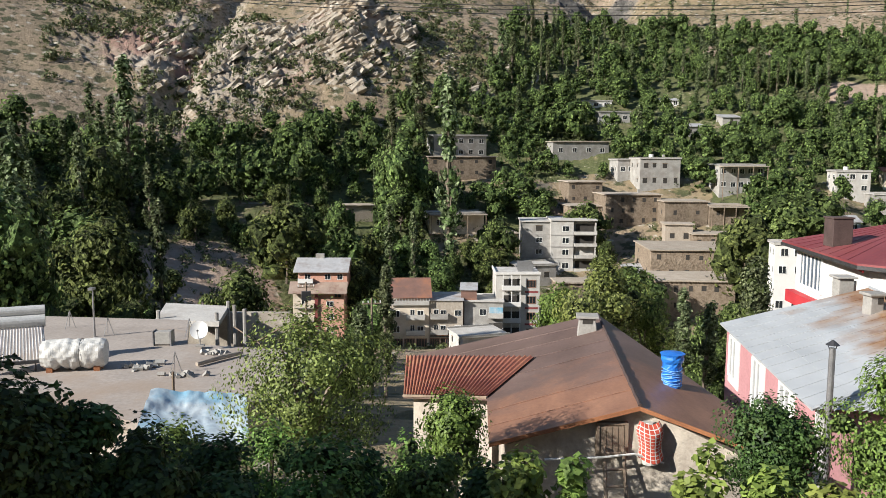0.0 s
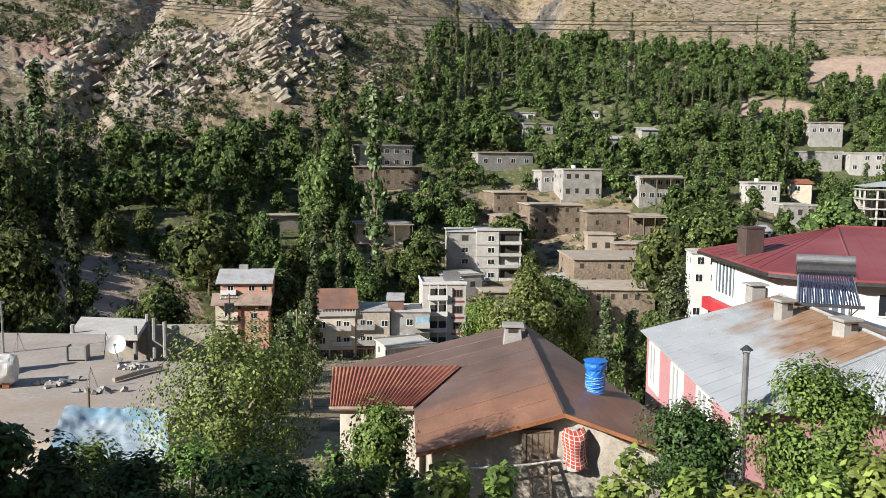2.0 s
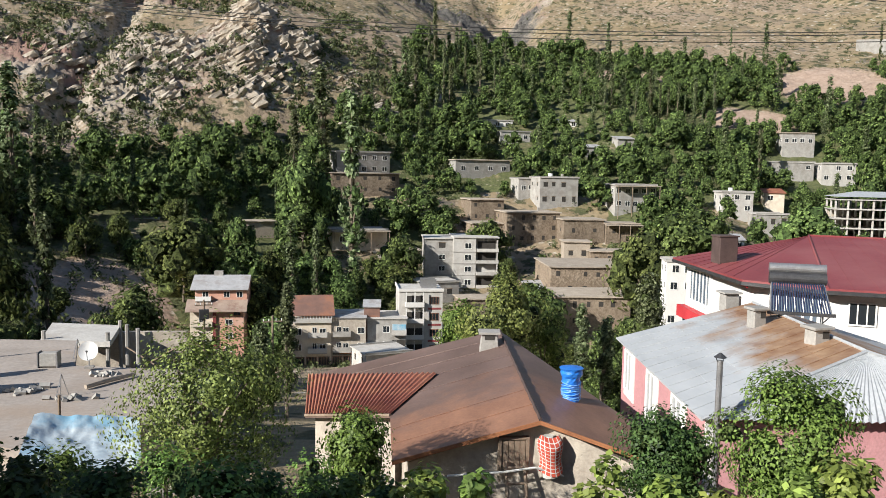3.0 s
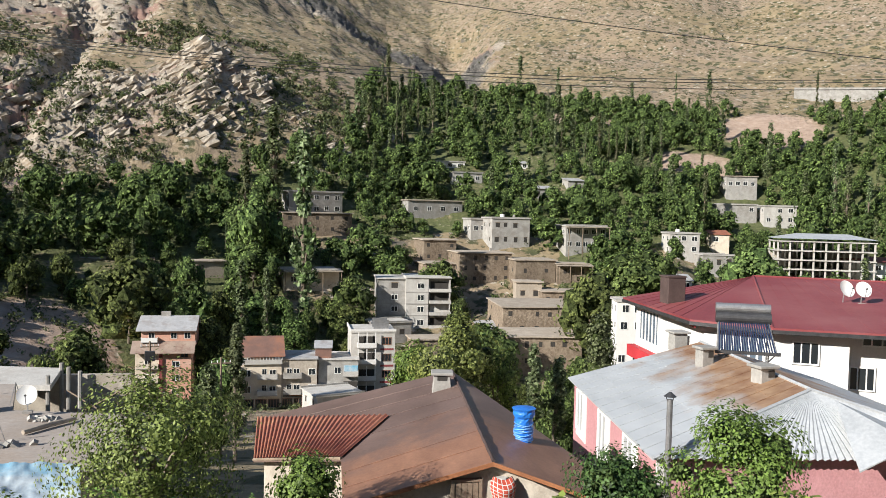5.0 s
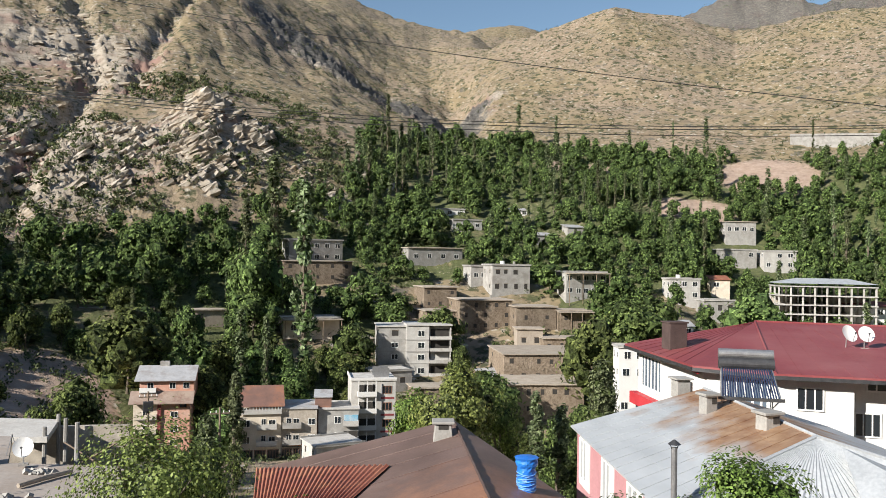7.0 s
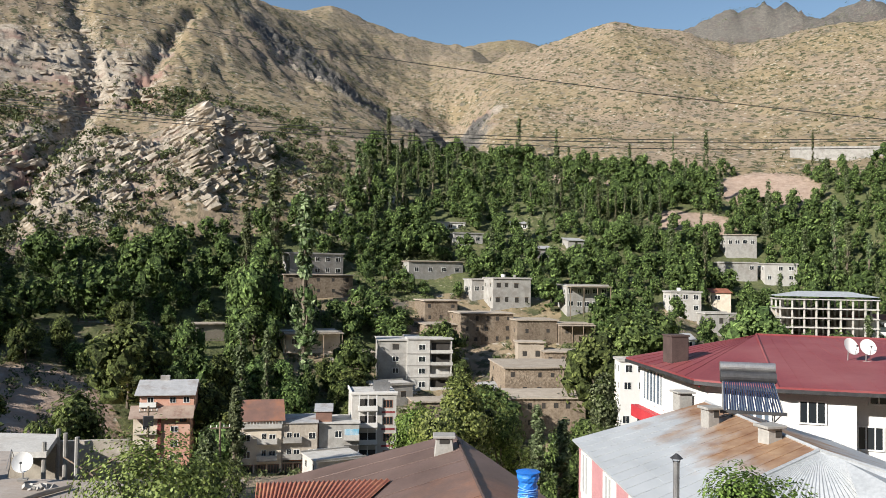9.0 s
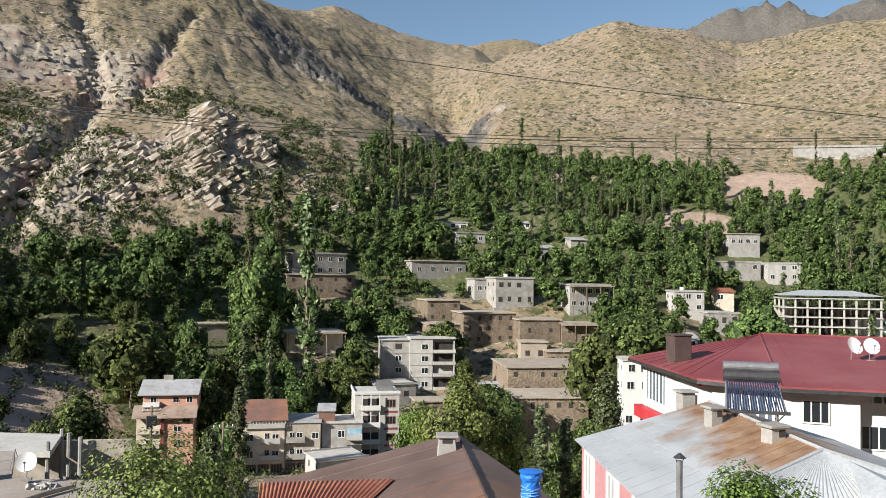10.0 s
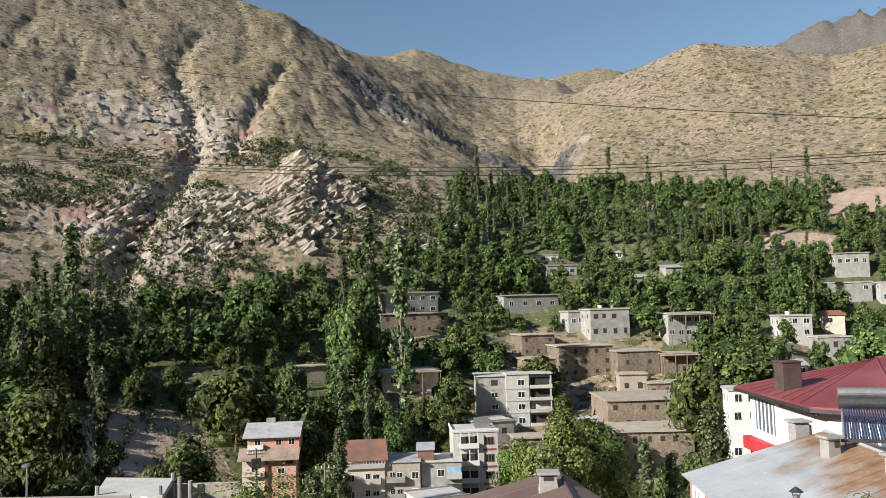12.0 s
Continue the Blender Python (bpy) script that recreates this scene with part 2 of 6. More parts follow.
def bevelled(mesh, width):
    bm = bmesh.new()
    vs = [bm.verts.new(p) for p in mesh.v]
    for f in mesh.f:
        bm.faces.new([vs[i] for i in f])
    bmesh.ops.recalc_face_normals(bm, faces=bm.faces)
    bmesh.ops.bevel(bm, geom=bm.edges[:], offset=width, segments=1, affect="EDGES", clamp_overlap=True)
    out = Mesh()
    bm.verts.index_update()
    out.v, out.f = [tuple(v.co) for v in bm.verts], [tuple(v.index for v in f.verts) for f in bm.faces]
    bm.free()
    return out


# ---- ground: one sheet, the near slope, the valley, the far hillside and the mountains ----
DIST = np.array([0, 20, 45, 100, 160, 210, 260, 320, 400, 550, 800, 1200, 1600.0])
HEIGHT = {
    -60: (-3, -8, -13, -20, -16, -4, 12, 40, 90, 185, 340, 410, 420),
    -40: (-3, -8, -13, -22, -20, -8, 8, 38, 85, 180, 345, 410, 420),
    -22: (-3, -10, -13.5, -25, -25, -16, 0, 30, 74, 168, 345, 410, 430),
    -7: (-3, -10.3, -14, -31, -39.5, -22, -1, 44, 78, 150, 300, 370, 400),
    2: (-3, -10.3, -14.5, -31, -39.5, -26, -5, 30, 68, 118, 222, 395, 380),
    6: (-3, -10.3, -14.8, -31, -39.5, -28, -7, 23, 60, 96, 188, 366, 370),
    9: (-3, -10.3, -15, -31, -39.5, -29, -8, 19, 55, 89, 180, 345, 360),
    12: (-3, -10.3, -15, -31, -39.2, -28.5, -8, 18, 54, 97, 198, 335, 350),
    17: (-3, -10.3, -15, -30, -37.5, -27, -8.5, 16, 52, 105, 228, 260, 330),
    22: (-3, -10.3, -15, -29.3, -35.5, -25, -9, 14, 50, 105, 250, 255, 320),
    26: (-3, -10.3, -15, -28.6, -34.5, -24.6, -11, 12, 49, 103, 236, 250, 320),
    30: (-3, -10.2, -15, -27.7, -33, -26, -18, 6, 47, 101, 218, 255, 320),
    34: (-3, -10.1, -15, -26.8, -32, -27, -23, 2, 46, 101, 230, 260, 320),
    38: (-3, -10, -15, -26, -31, -28, -26, 0, 45, 101, 232, 265, 320),
    60: (-3, -9, -14, -24, -28, -26, -22, 4, 48, 105, 225, 300, 320),
}
AZ = np.array(sorted(HEIGHT), float)
TABLE = np.array([HEIGHT[int(a)] for a in AZ])


def lattice(ix, iy, seed):
    h = np.sin(ix * 127.1 + iy * 311.7 + seed * 74.7) * 43758.5453
    return h - np.floor(h)


def vnoise(x, y, seed=0):
    ix, iy = np.floor(x), np.floor(y)
    fx, fy = x - ix, y - iy
    fx, fy = fx * fx * (3 - 2 * fx), fy * fy * (3 - 2 * fy)
    a, b = lattice(ix, iy, seed), lattice(ix + 1, iy, seed)
    c, d = lattice(ix, iy + 1, seed), lattice(ix + 1, iy + 1, seed)
    return (a + (b - a) * fx) * (1 - fy) + (c + (d - c) * fx) * fy


def fbm(x, y, octaves=5, seed=0):
    s, amp = np.zeros_like(x), 0.5
    for k in range(octaves):
        s += amp * vnoise(x, y, seed + k)
        x, y, amp = x * 2.03 + 17.3, y * 2.03 - 9.1, amp * 0.5
    return s


def bumpy(x, y, cx, cy, rx, ry, turn=0.0):
    c, s = math.cos(turn), math.sin(turn)
    u, v = ((x - cx) * c + (y - cy) * s) / rx, (-(x - cx) * s + (y - cy) * c) / ry
    return np.exp(-(u * u + v * v))


def along(x, y, line):
    """Distance from a bent line in the plan, and on which side (positive: to its right, seen uphill)."""
    best, side = np.full(x.shape, 1e9), np.zeros(x.shape)
    for (x0, y0), (x1, y1) in zip(line, line[1:]):
        dx, dy = x1 - x0, y1 - y0
        n = math.hypot(dx, dy)
        t = np.clip(((x - x0) * dx + (y - y0) * dy) / (n * n), 0, 1)
        dd = np.hypot(x - x0 - t * dx, y - y0 - t * dy)
        s = ((x - x0) * dy - (y - y0) * dx) / n
        side = np.where(dd < best, np.sign(s), side)
        best = np.minimum(best, dd)
    return best, best * side


CRAG = (-38.0, 342.0)
STRATA = ((108, 588), (70, 618), (26, 634), (-24, 676))
GULLY_A = ((-93, 271), (-95, 302), (-96, 344), (-97, 405), (-120, 486), (-146, 551), (-150, 640))
GULLY_B = ((-80, 395), (-80, 446), (-84, 543), (-80, 620))
RAVINE = ((93, 482), (112, 580), (128, 680))


def shaded_strata(x, y):
    """Dark rock beds slanting across the mountain flank, and the ravine bed, with their shade in the colour."""
    ragged = (fbm(x / 16, y / 16, 4, 75) - 0.46) * 22
    band = np.exp(-((along(x, y, STRATA)[0] + ragged) / 32) ** 2)
    return np.clip(band + np.exp(-((along(x, y, RAVINE[:2])[0] + ragged) / 18) ** 2), 0, 1)


def rock_zone(x, y):
    """1 where bare rock stands out of the hillside."""
    spur = 1.4 * bumpy(x, y, CRAG[0], CRAG[1], 15, 34, 0.1)
    left = 0.5 * bumpy(x, y, -98, 318, 30, 44, 0.3) + 0.6 * bumpy(x, y, -66, 300, 22, 38, 0.2)
    low = 0.4 * bumpy(x, y, 0, 318, 26, 26) + 0.5 * bumpy(x, y, 30, 345, 12, 18)
    cliff = 0.45 * bumpy(x, y, -150, 440, 50, 90, 0.2)
    face = 1.2 * shaded_strata(x, y)
    beds = 0.34 * np.exp(-(along(x, y, GULLY_A)[0] / 16) ** 2) + 0.4 * np.exp(-(along(x, y, GULLY_B)[0] / 9) ** 2)
    far_off = np.clip((np.hypot(x, y) - 1650) / 150, 0, 1)
    wide = 0.3 * (fbm(x / 45, y / 45, 4, 3) > 0.57) * (1 - far_off) + 0.8 * far_off
    return np.clip(spur + left + low + cliff + face + beds + wide, 0, 1.4)


def base_height(x, y):
    d, az = np.hypot(x, y), np.degrees(np.arctan2(x, y))
    a = np.clip(az, -60, 60)
    i = np.clip(np.searchsorted(AZ, a, "right") - 1, 0, len(AZ) - 2)
    u = (a - AZ[i]) / (AZ[i + 1] - AZ[i])
    cols = np.stack([np.interp(d, DIST, row) for row in TABLE])
    flat = np.arange(d.size)
    lo, hi = cols.reshape(len(AZ), -1)[i.ravel(), flat].reshape(d.shape), cols.reshape(len(AZ), -1)[i.ravel() + 1, flat].reshape(d.shape)
    return lo + (hi - lo) * u


def height(x, y):
    x, y = np.asarray(x, float), np.asarray(y, float)
    d, az = np.hypot(x, y), np.degrees(np.arctan2(x, y))
    back = np.clip((np.abs(az) - 60) / 60, 0, 1)
    z = base_height(x, y)
    far = np.clip((d - 170) / 150, 0, 1)
    z += far * (fbm(x / 60, y / 60, 5, 1) - 0.48) * np.where(d < 330, 6.0, 6.0 + np.minimum(d - 330, 400) * 0.02)
    z += np.clip((d - 60) / 100, 0, 1) * (fbm(x / 9, y / 9, 4, 11) - 0.47) * (1.0 + np.minimum(d, 900) * 0.003)
    # the crag, the gullies that run down the flank
    z += 14 * bumpy(x, y, CRAG[0], CRAG[1] + 8, 12, 22, 0.1) + 6 * bumpy(x, y, CRAG[0] + 20, CRAG[1] - 2, 9, 12)
    wob = (fbm(x / 12, y / 12, 3, 71) - 0.45) * 9
    z -= np.interp(y, (380, 470), (9, 4)) * np.exp(-((along(x, y, GULLY_A)[0] + wob) / 6) ** 2) + 5 * np.exp(-((along(x, y, GULLY_B)[0] + wob) / 5) ** 2)
    z -= 20 * np.exp(-((along(x, y, RAVINE)[0] + wob) / 17) ** 2)
    ridges = np.abs(fbm(x / 75 + y / 300, y / 330, 5, 21) - 0.47)
    z += np.clip((d - 360) / 150, 0, 1) * (fbm(x / 22, y / 22, 5, 61) - 0.47) * 5
    z -= np.clip((d - 380) / 150, 0, 1) * np.clip(0.05 - ridges, 0, 1) * 40
    # the grey mountains and green hills beyond the skyline
    crags = 1 - 2 * np.abs(fbm(x / 260, y / 260, 6, 81) - 0.5)
    z += 350 * bumpy(x, y, 1440, 1830, 300, 300) * (0.6 + 0.4 * crags) + 360 * bumpy(x, y, 1060, 1960, 210, 280) * (0.6 + 0.4 * crags) + 280 * bumpy(x, y, 1800, 1560, 300, 400)
    z += 125 * bumpy(x, y, 420, 1560, 200, 200) + 50 * bumpy(x, y, 640, 1500, 130, 200)
    # beds of rock that step up the slope
    r = rock_zone(x, y) * np.clip((d - 240) / 40, 0, 1) * np.clip((1500 - d) / 200, 0, 1)
    tilt = z * 0.9 + x * np.where(d < 400, 0.5, 0.1) + (fbm(x / 14, y / 14, 4, 31) - 0.5) * 14
    step = tilt / np.where(d < 400, 3.0, 5.0)
    saw = step - np.floor(step)
    z += r * (np.where(saw < 0.7, saw * 0.3, 0.21 + (saw - 0.7) * 2.63) - 0.4) * np.where(d < 400, 2.8, 4.2)
    z += r * (fbm(x / 7, y / 7, 4, 41) - 0.47) * 2.2
    return z * (1 - back) + back * (-3 + d * 0.42 + (fbm(x / 60, y / 60, 4, 5) - 0.5) * d * 0.1)


def ground_z(x, y):
    return float(height(np.array([x]), np.array([y]))[0])


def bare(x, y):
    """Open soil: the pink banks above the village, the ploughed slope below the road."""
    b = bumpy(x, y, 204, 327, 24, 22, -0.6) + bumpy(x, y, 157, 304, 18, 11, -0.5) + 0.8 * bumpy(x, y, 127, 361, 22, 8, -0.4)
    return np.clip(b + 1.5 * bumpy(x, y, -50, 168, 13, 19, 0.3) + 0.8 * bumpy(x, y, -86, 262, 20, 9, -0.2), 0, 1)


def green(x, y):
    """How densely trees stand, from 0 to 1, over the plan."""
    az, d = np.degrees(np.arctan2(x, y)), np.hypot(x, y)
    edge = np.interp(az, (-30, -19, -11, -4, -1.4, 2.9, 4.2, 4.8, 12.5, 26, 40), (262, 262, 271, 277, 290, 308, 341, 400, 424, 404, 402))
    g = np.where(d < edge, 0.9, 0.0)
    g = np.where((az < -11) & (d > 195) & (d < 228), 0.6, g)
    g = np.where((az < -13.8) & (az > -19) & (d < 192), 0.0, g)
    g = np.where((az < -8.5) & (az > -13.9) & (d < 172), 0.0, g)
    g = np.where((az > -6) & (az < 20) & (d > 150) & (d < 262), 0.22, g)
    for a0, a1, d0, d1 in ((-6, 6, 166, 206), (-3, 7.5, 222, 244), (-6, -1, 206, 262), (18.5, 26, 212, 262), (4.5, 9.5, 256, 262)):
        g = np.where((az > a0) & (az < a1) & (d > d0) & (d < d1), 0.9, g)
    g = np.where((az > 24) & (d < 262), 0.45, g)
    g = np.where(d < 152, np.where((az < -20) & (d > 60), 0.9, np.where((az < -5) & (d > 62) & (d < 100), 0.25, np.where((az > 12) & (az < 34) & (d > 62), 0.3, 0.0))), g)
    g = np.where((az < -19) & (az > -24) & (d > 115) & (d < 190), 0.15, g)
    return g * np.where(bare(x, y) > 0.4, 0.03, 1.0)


def polar_ground():
    az = np.radians(np.concatenate([np.arange(-180, -32, 4.0), np.arange(-32, 46, 0.14), np.arange(46, 180, 4.0)]))
    rad = [2.0]
    while rad[-1] < 4500:
        r = rad[-1]
        rad.append(r * (1.03 if r < 160 else 1.0062 if r < 420 else 1.008 if r < 1000 else 1.018 if r < 2600 else 1.06))
    rad = np.array(rad)
    rr, aa = np.meshgrid(rad, az, indexing="ij")
    x, y = rr * np.sin(aa), rr * np.cos(aa)
    z = height(x, y)
    nr, na = x.shape
    verts = np.concatenate([np.stack([x, y, z], -1).reshape(-1, 3), [[0, 0, height(np.zeros(1), np.zeros(1))[0]]]])
    idx = np.arange(nr * na).reshape(nr, na)
    nxt = np.roll(idx, -1, axis=1)
    quads = np.stack([idx[:-1], nxt[:-1], nxt[1:], idx[1:]], -1).reshape(-1, 4)[:, ::-1]
    tris = np.stack([np.full(na, nr * na), nxt[0], idx[0]], -1)[:, ::-1]
    me = bpy.data.meshes.new("ground")
    me.vertices.add(len(verts))
    me.vertices.foreach_set("co", verts.ravel())
    me.loops.add(quads.size + tris.size)
    me.loops.foreach_set("vertex_index", np.concatenate([quads.ravel(), tris.ravel()]))
    me.polygons.add(len(quads) + len(tris))
    me.polygons.foreach_set("loop_start", np.concatenate([np.arange(len(quads)) * 4, quads.size + np.arange(na) * 3]))
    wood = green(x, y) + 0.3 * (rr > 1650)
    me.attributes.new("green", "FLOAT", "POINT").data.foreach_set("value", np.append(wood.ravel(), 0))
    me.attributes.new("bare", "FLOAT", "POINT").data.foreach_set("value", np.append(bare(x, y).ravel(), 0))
    me.attributes.new("dark", "FLOAT", "POINT").data.foreach_set("value", np.append((shaded_strata(x, y) + 0.66 * (rr > 1650)).ravel(), 0))
    rock = np.append(rock_zone(x, y).ravel(), 0)
    me.attributes.new("rock", "FLOAT", "POINT").data.foreach_set("value", rock)
    me.update(calc_edges=True)
    return me


def ground_material():
    m, nt, p = base_mat("hillside", 0.95)
    big, mid, fine = noise_out(nt, 0.012, 6, 0.6), noise_out(nt, 0.09, 6, 0.65), noise_out(nt, 0.7, 5, 0.65)
    grass = ramp(nt, mid, ((0.28, (0.155, 0.118, 0.068)), (0.5, (0.245, 0.190, 0.112)), (0.75, (0.33, 0.262, 0.165))))
    soil = ramp(nt, fine, ((0.3, (0.21, 0.158, 0.108)), (0.7, (0.325, 0.252, 0.182))))
    col = mix(nt, ramp(nt, big, ((0.42, (0, 0, 0)), (0.6, (1, 1, 1)))), grass, soil)
    for scale, size, c in ((0.15, 0.34, (0.060, 0.064, 0.028)), (0.34, 0.30, (0.085, 0.078, 0.038)), (0.22, 0.20, (0.40, 0.36, 0.30)), (0.07, 0.17, (0.13, 0.115, 0.09))):
        vor = nt.nodes.new("ShaderNodeTexVoronoi")
        vor.inputs["Scale"].default_value = scale
        nt.links.new(nt.nodes.new("ShaderNodeTexCoord").outputs["Object"], vor.inputs["Vector"])
        ragged = math_node(nt, "ADD", vor.outputs["Distance"], math_node(nt, "MULTIPLY", math_node(nt, "SUBTRACT", fine, 0.5), 0.7))
        col = mix(nt, ramp(nt, ragged, ((size - 0.07, (1, 1, 1)), (size + 0.05, (0, 0, 0)))), col, c)
    wood = nt.nodes.new("ShaderNodeAttribute")
    wood.attribute_name = "green"
    herb = ramp(nt, fine, ((0.3, (0.05, 0.065, 0.022)), (0.7, (0.135, 0.145, 0.055))))
    spread = math_node(nt, "ADD", wood.outputs["Fac"], math_node(nt, "MULTIPLY", math_node(nt, "SUBTRACT", noise_out(nt, 0.12, 5, 0.65), 0.5), 2.2))
    col = mix(nt, ramp(nt, spread, ((0.35, (0, 0, 0)), (0.75, (1, 1, 1)))), col, herb)
    open_soil = nt.nodes.new("ShaderNodeAttribute")
    open_soil.attribute_name = "bare"
    clay = ramp(nt, noise_out(nt, 0.35, 5, 0.65, (1, 1, 2)), ((0.3, (0.27, 0.19, 0.145)), (0.7, (0.43, 0.33, 0.265))))
    opened = math_node(nt, "ADD", open_soil.outputs["Fac"], math_node(nt, "MULTIPLY", math_node(nt, "SUBTRACT", fine, 0.5), 0.7))
    col = mix(nt, ramp(nt, opened, ((0.35, (0, 0, 0)), (0.5, (1, 1, 1)))), col, clay)
    at = nt.nodes.new("ShaderNodeAttribute")
    at.attribute_name = "rock"
    rockcol = ramp(nt, noise_out(nt, 0.22, 6, 0.65, (1, 1, 2.2)), ((0.3, (0.15, 0.122, 0.094)), (0.48, (0.33, 0.283, 0.228)), (0.72, (0.45, 0.40, 0.338))))
    rockcol = mix(nt, ramp(nt, noise_out(nt, 0.03, 3), ((0.52, (0, 0, 0)), (0.62, (1, 1, 1)))), rockcol, (0.25, 0.155, 0.125))
    edge = math_node(nt, "ADD", at.outputs["Fac"], math_node(nt, "MULTIPLY", math_node(nt, "SUBTRACT", fine, 0.5), 1.6))
    f = ramp(nt, edge, ((0.42, (0, 0, 0)), (0.62, (1, 1, 1))))
    dark = nt.nodes.new("ShaderNodeAttribute")
    dark.attribute_name = "dark"
    # dark rock tone; on the flank band and ravine it includes painted shade
    dark_tone = ramp(nt, noise_out(nt, 0.16, 6, 0.7, (1, 1, 3)), ((0.35, (0.045, 0.042, 0.04)), (0.55, (0.10, 0.094, 0.086)), (0.72, (0.24, 0.22, 0.19))))
    banded = math_node(nt, "ADD", dark.outputs["Fac"], math_node(nt, "MULTIPLY", math_node(nt, "SUBTRACT", fine, 0.5), 1.2))
    rockcol = mix(nt, ramp(nt, banded, ((0.4, (0, 0, 0)), (0.65, (1, 1, 1)))), rockcol, dark_tone)
    col = mix(nt, f, col, rockcol)
    nt.links.new(col, p.inputs["Base Color"])
    bump(nt, math_node(nt, "ADD", mid, fine), 0.6, 1.2)
    return m


ground_mesh = polar_ground()
ground_mesh.materials.append(ground_material())
tagged(new("ground", ground_mesh), "dry grassy hillsides with grey rock beds and bare soil", "ground", kind="structure")


# ---- houses ----
def window(parent, m, w, h, frame_mat=PVC, bars=1, label="", glass=None):
    """A window set against a wall: m has x along the wall, y out of it, z up; its origin is the window's middle."""
    t = max(0.05, w * 0.06)
    ring = [(sx * (w / 2 - k * t), y, sz * (h / 2 - k * t)) for y in (-0.05, 0.055) for k in (0, 1) for sx, sz in ((-1, -1), (1, -1), (1, 1), (-1, 1))]
    quads = []
    for i in range(4):
        j = (i + 1) % 4
        quads += [(i, j, 4 + j, 4 + i), (8 + j, 8 + i, 12 + i, 12 + j), (j, i, 8 + i, 8 + j), (4 + i, 4 + j, 12 + j, 12 + i)]
    win = part("window", Mesh().add([m @ Vector(v) for v in ring], quads), frame_mat, parent, label)
    for k in range(bars):
        x = -w / 2 + w * (k + 1) / (bars + 1)
        part("mullion", Mesh().box(x - t / 2.5, -0.04, -h / 2 + t, x + t / 2.5, 0.045, h / 2 - t, m), frame_mat, win)
    part("pane", Mesh().box(-w / 2 + t, -0.04, -h / 2 + t, w / 2 - t, 0.015, h / 2 - t, m), glass or GLASS, win)
    return win


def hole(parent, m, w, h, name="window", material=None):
    """An unglazed opening: a flat panel, by default painted as the shade inside, with a timber lintel."""
    ob = part(name, Mesh().box(-w / 2, -0.1, -h / 2, w / 2, 0.012, h / 2, m), material or SHADE_PANEL, parent)
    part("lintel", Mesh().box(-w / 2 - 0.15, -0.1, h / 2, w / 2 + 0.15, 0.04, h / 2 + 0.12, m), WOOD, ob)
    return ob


def wonky_roof(w, d, z, over, thick, seed):
    """A flat earth roof with an uneven rim."""
    rng = random.Random(seed)
    n = 7
    rim = []
    for (x0, y0), (x1, y1) in (((-1, -1), (1, -1)), ((1, -1), (1, 1)), ((1, 1), (-1, 1)), ((-1, 1), (-1, -1))):
        for k in range(n):
            u = k / n
            x, y = x0 + (x1 - x0) * u, y0 + (y1 - y0) * u
            j = rng.uniform(-0.12, 0.12)
            rim.append((x * (w / 2 + over) + j * abs(x), y * (d / 2 + over) + j * abs(y), z + rng.uniform(-0.05, 0.05)))
    mesh = Mesh()
    k = len(rim)
    mesh.add(rim + [(x, y, zz - thick) for x, y, zz in rim] + [(0, 0, z + 0.18), (0, 0, z - thick)],
             [(i, (i + 1) % k, 2 * k) for i in range(k)] + [(k + (i + 1) % k, k + i, 2 * k + 1) for i in range(k)] + [((i + 1) % k, i, k + i, k + (i + 1) % k) for i in range(k)])
    return mesh


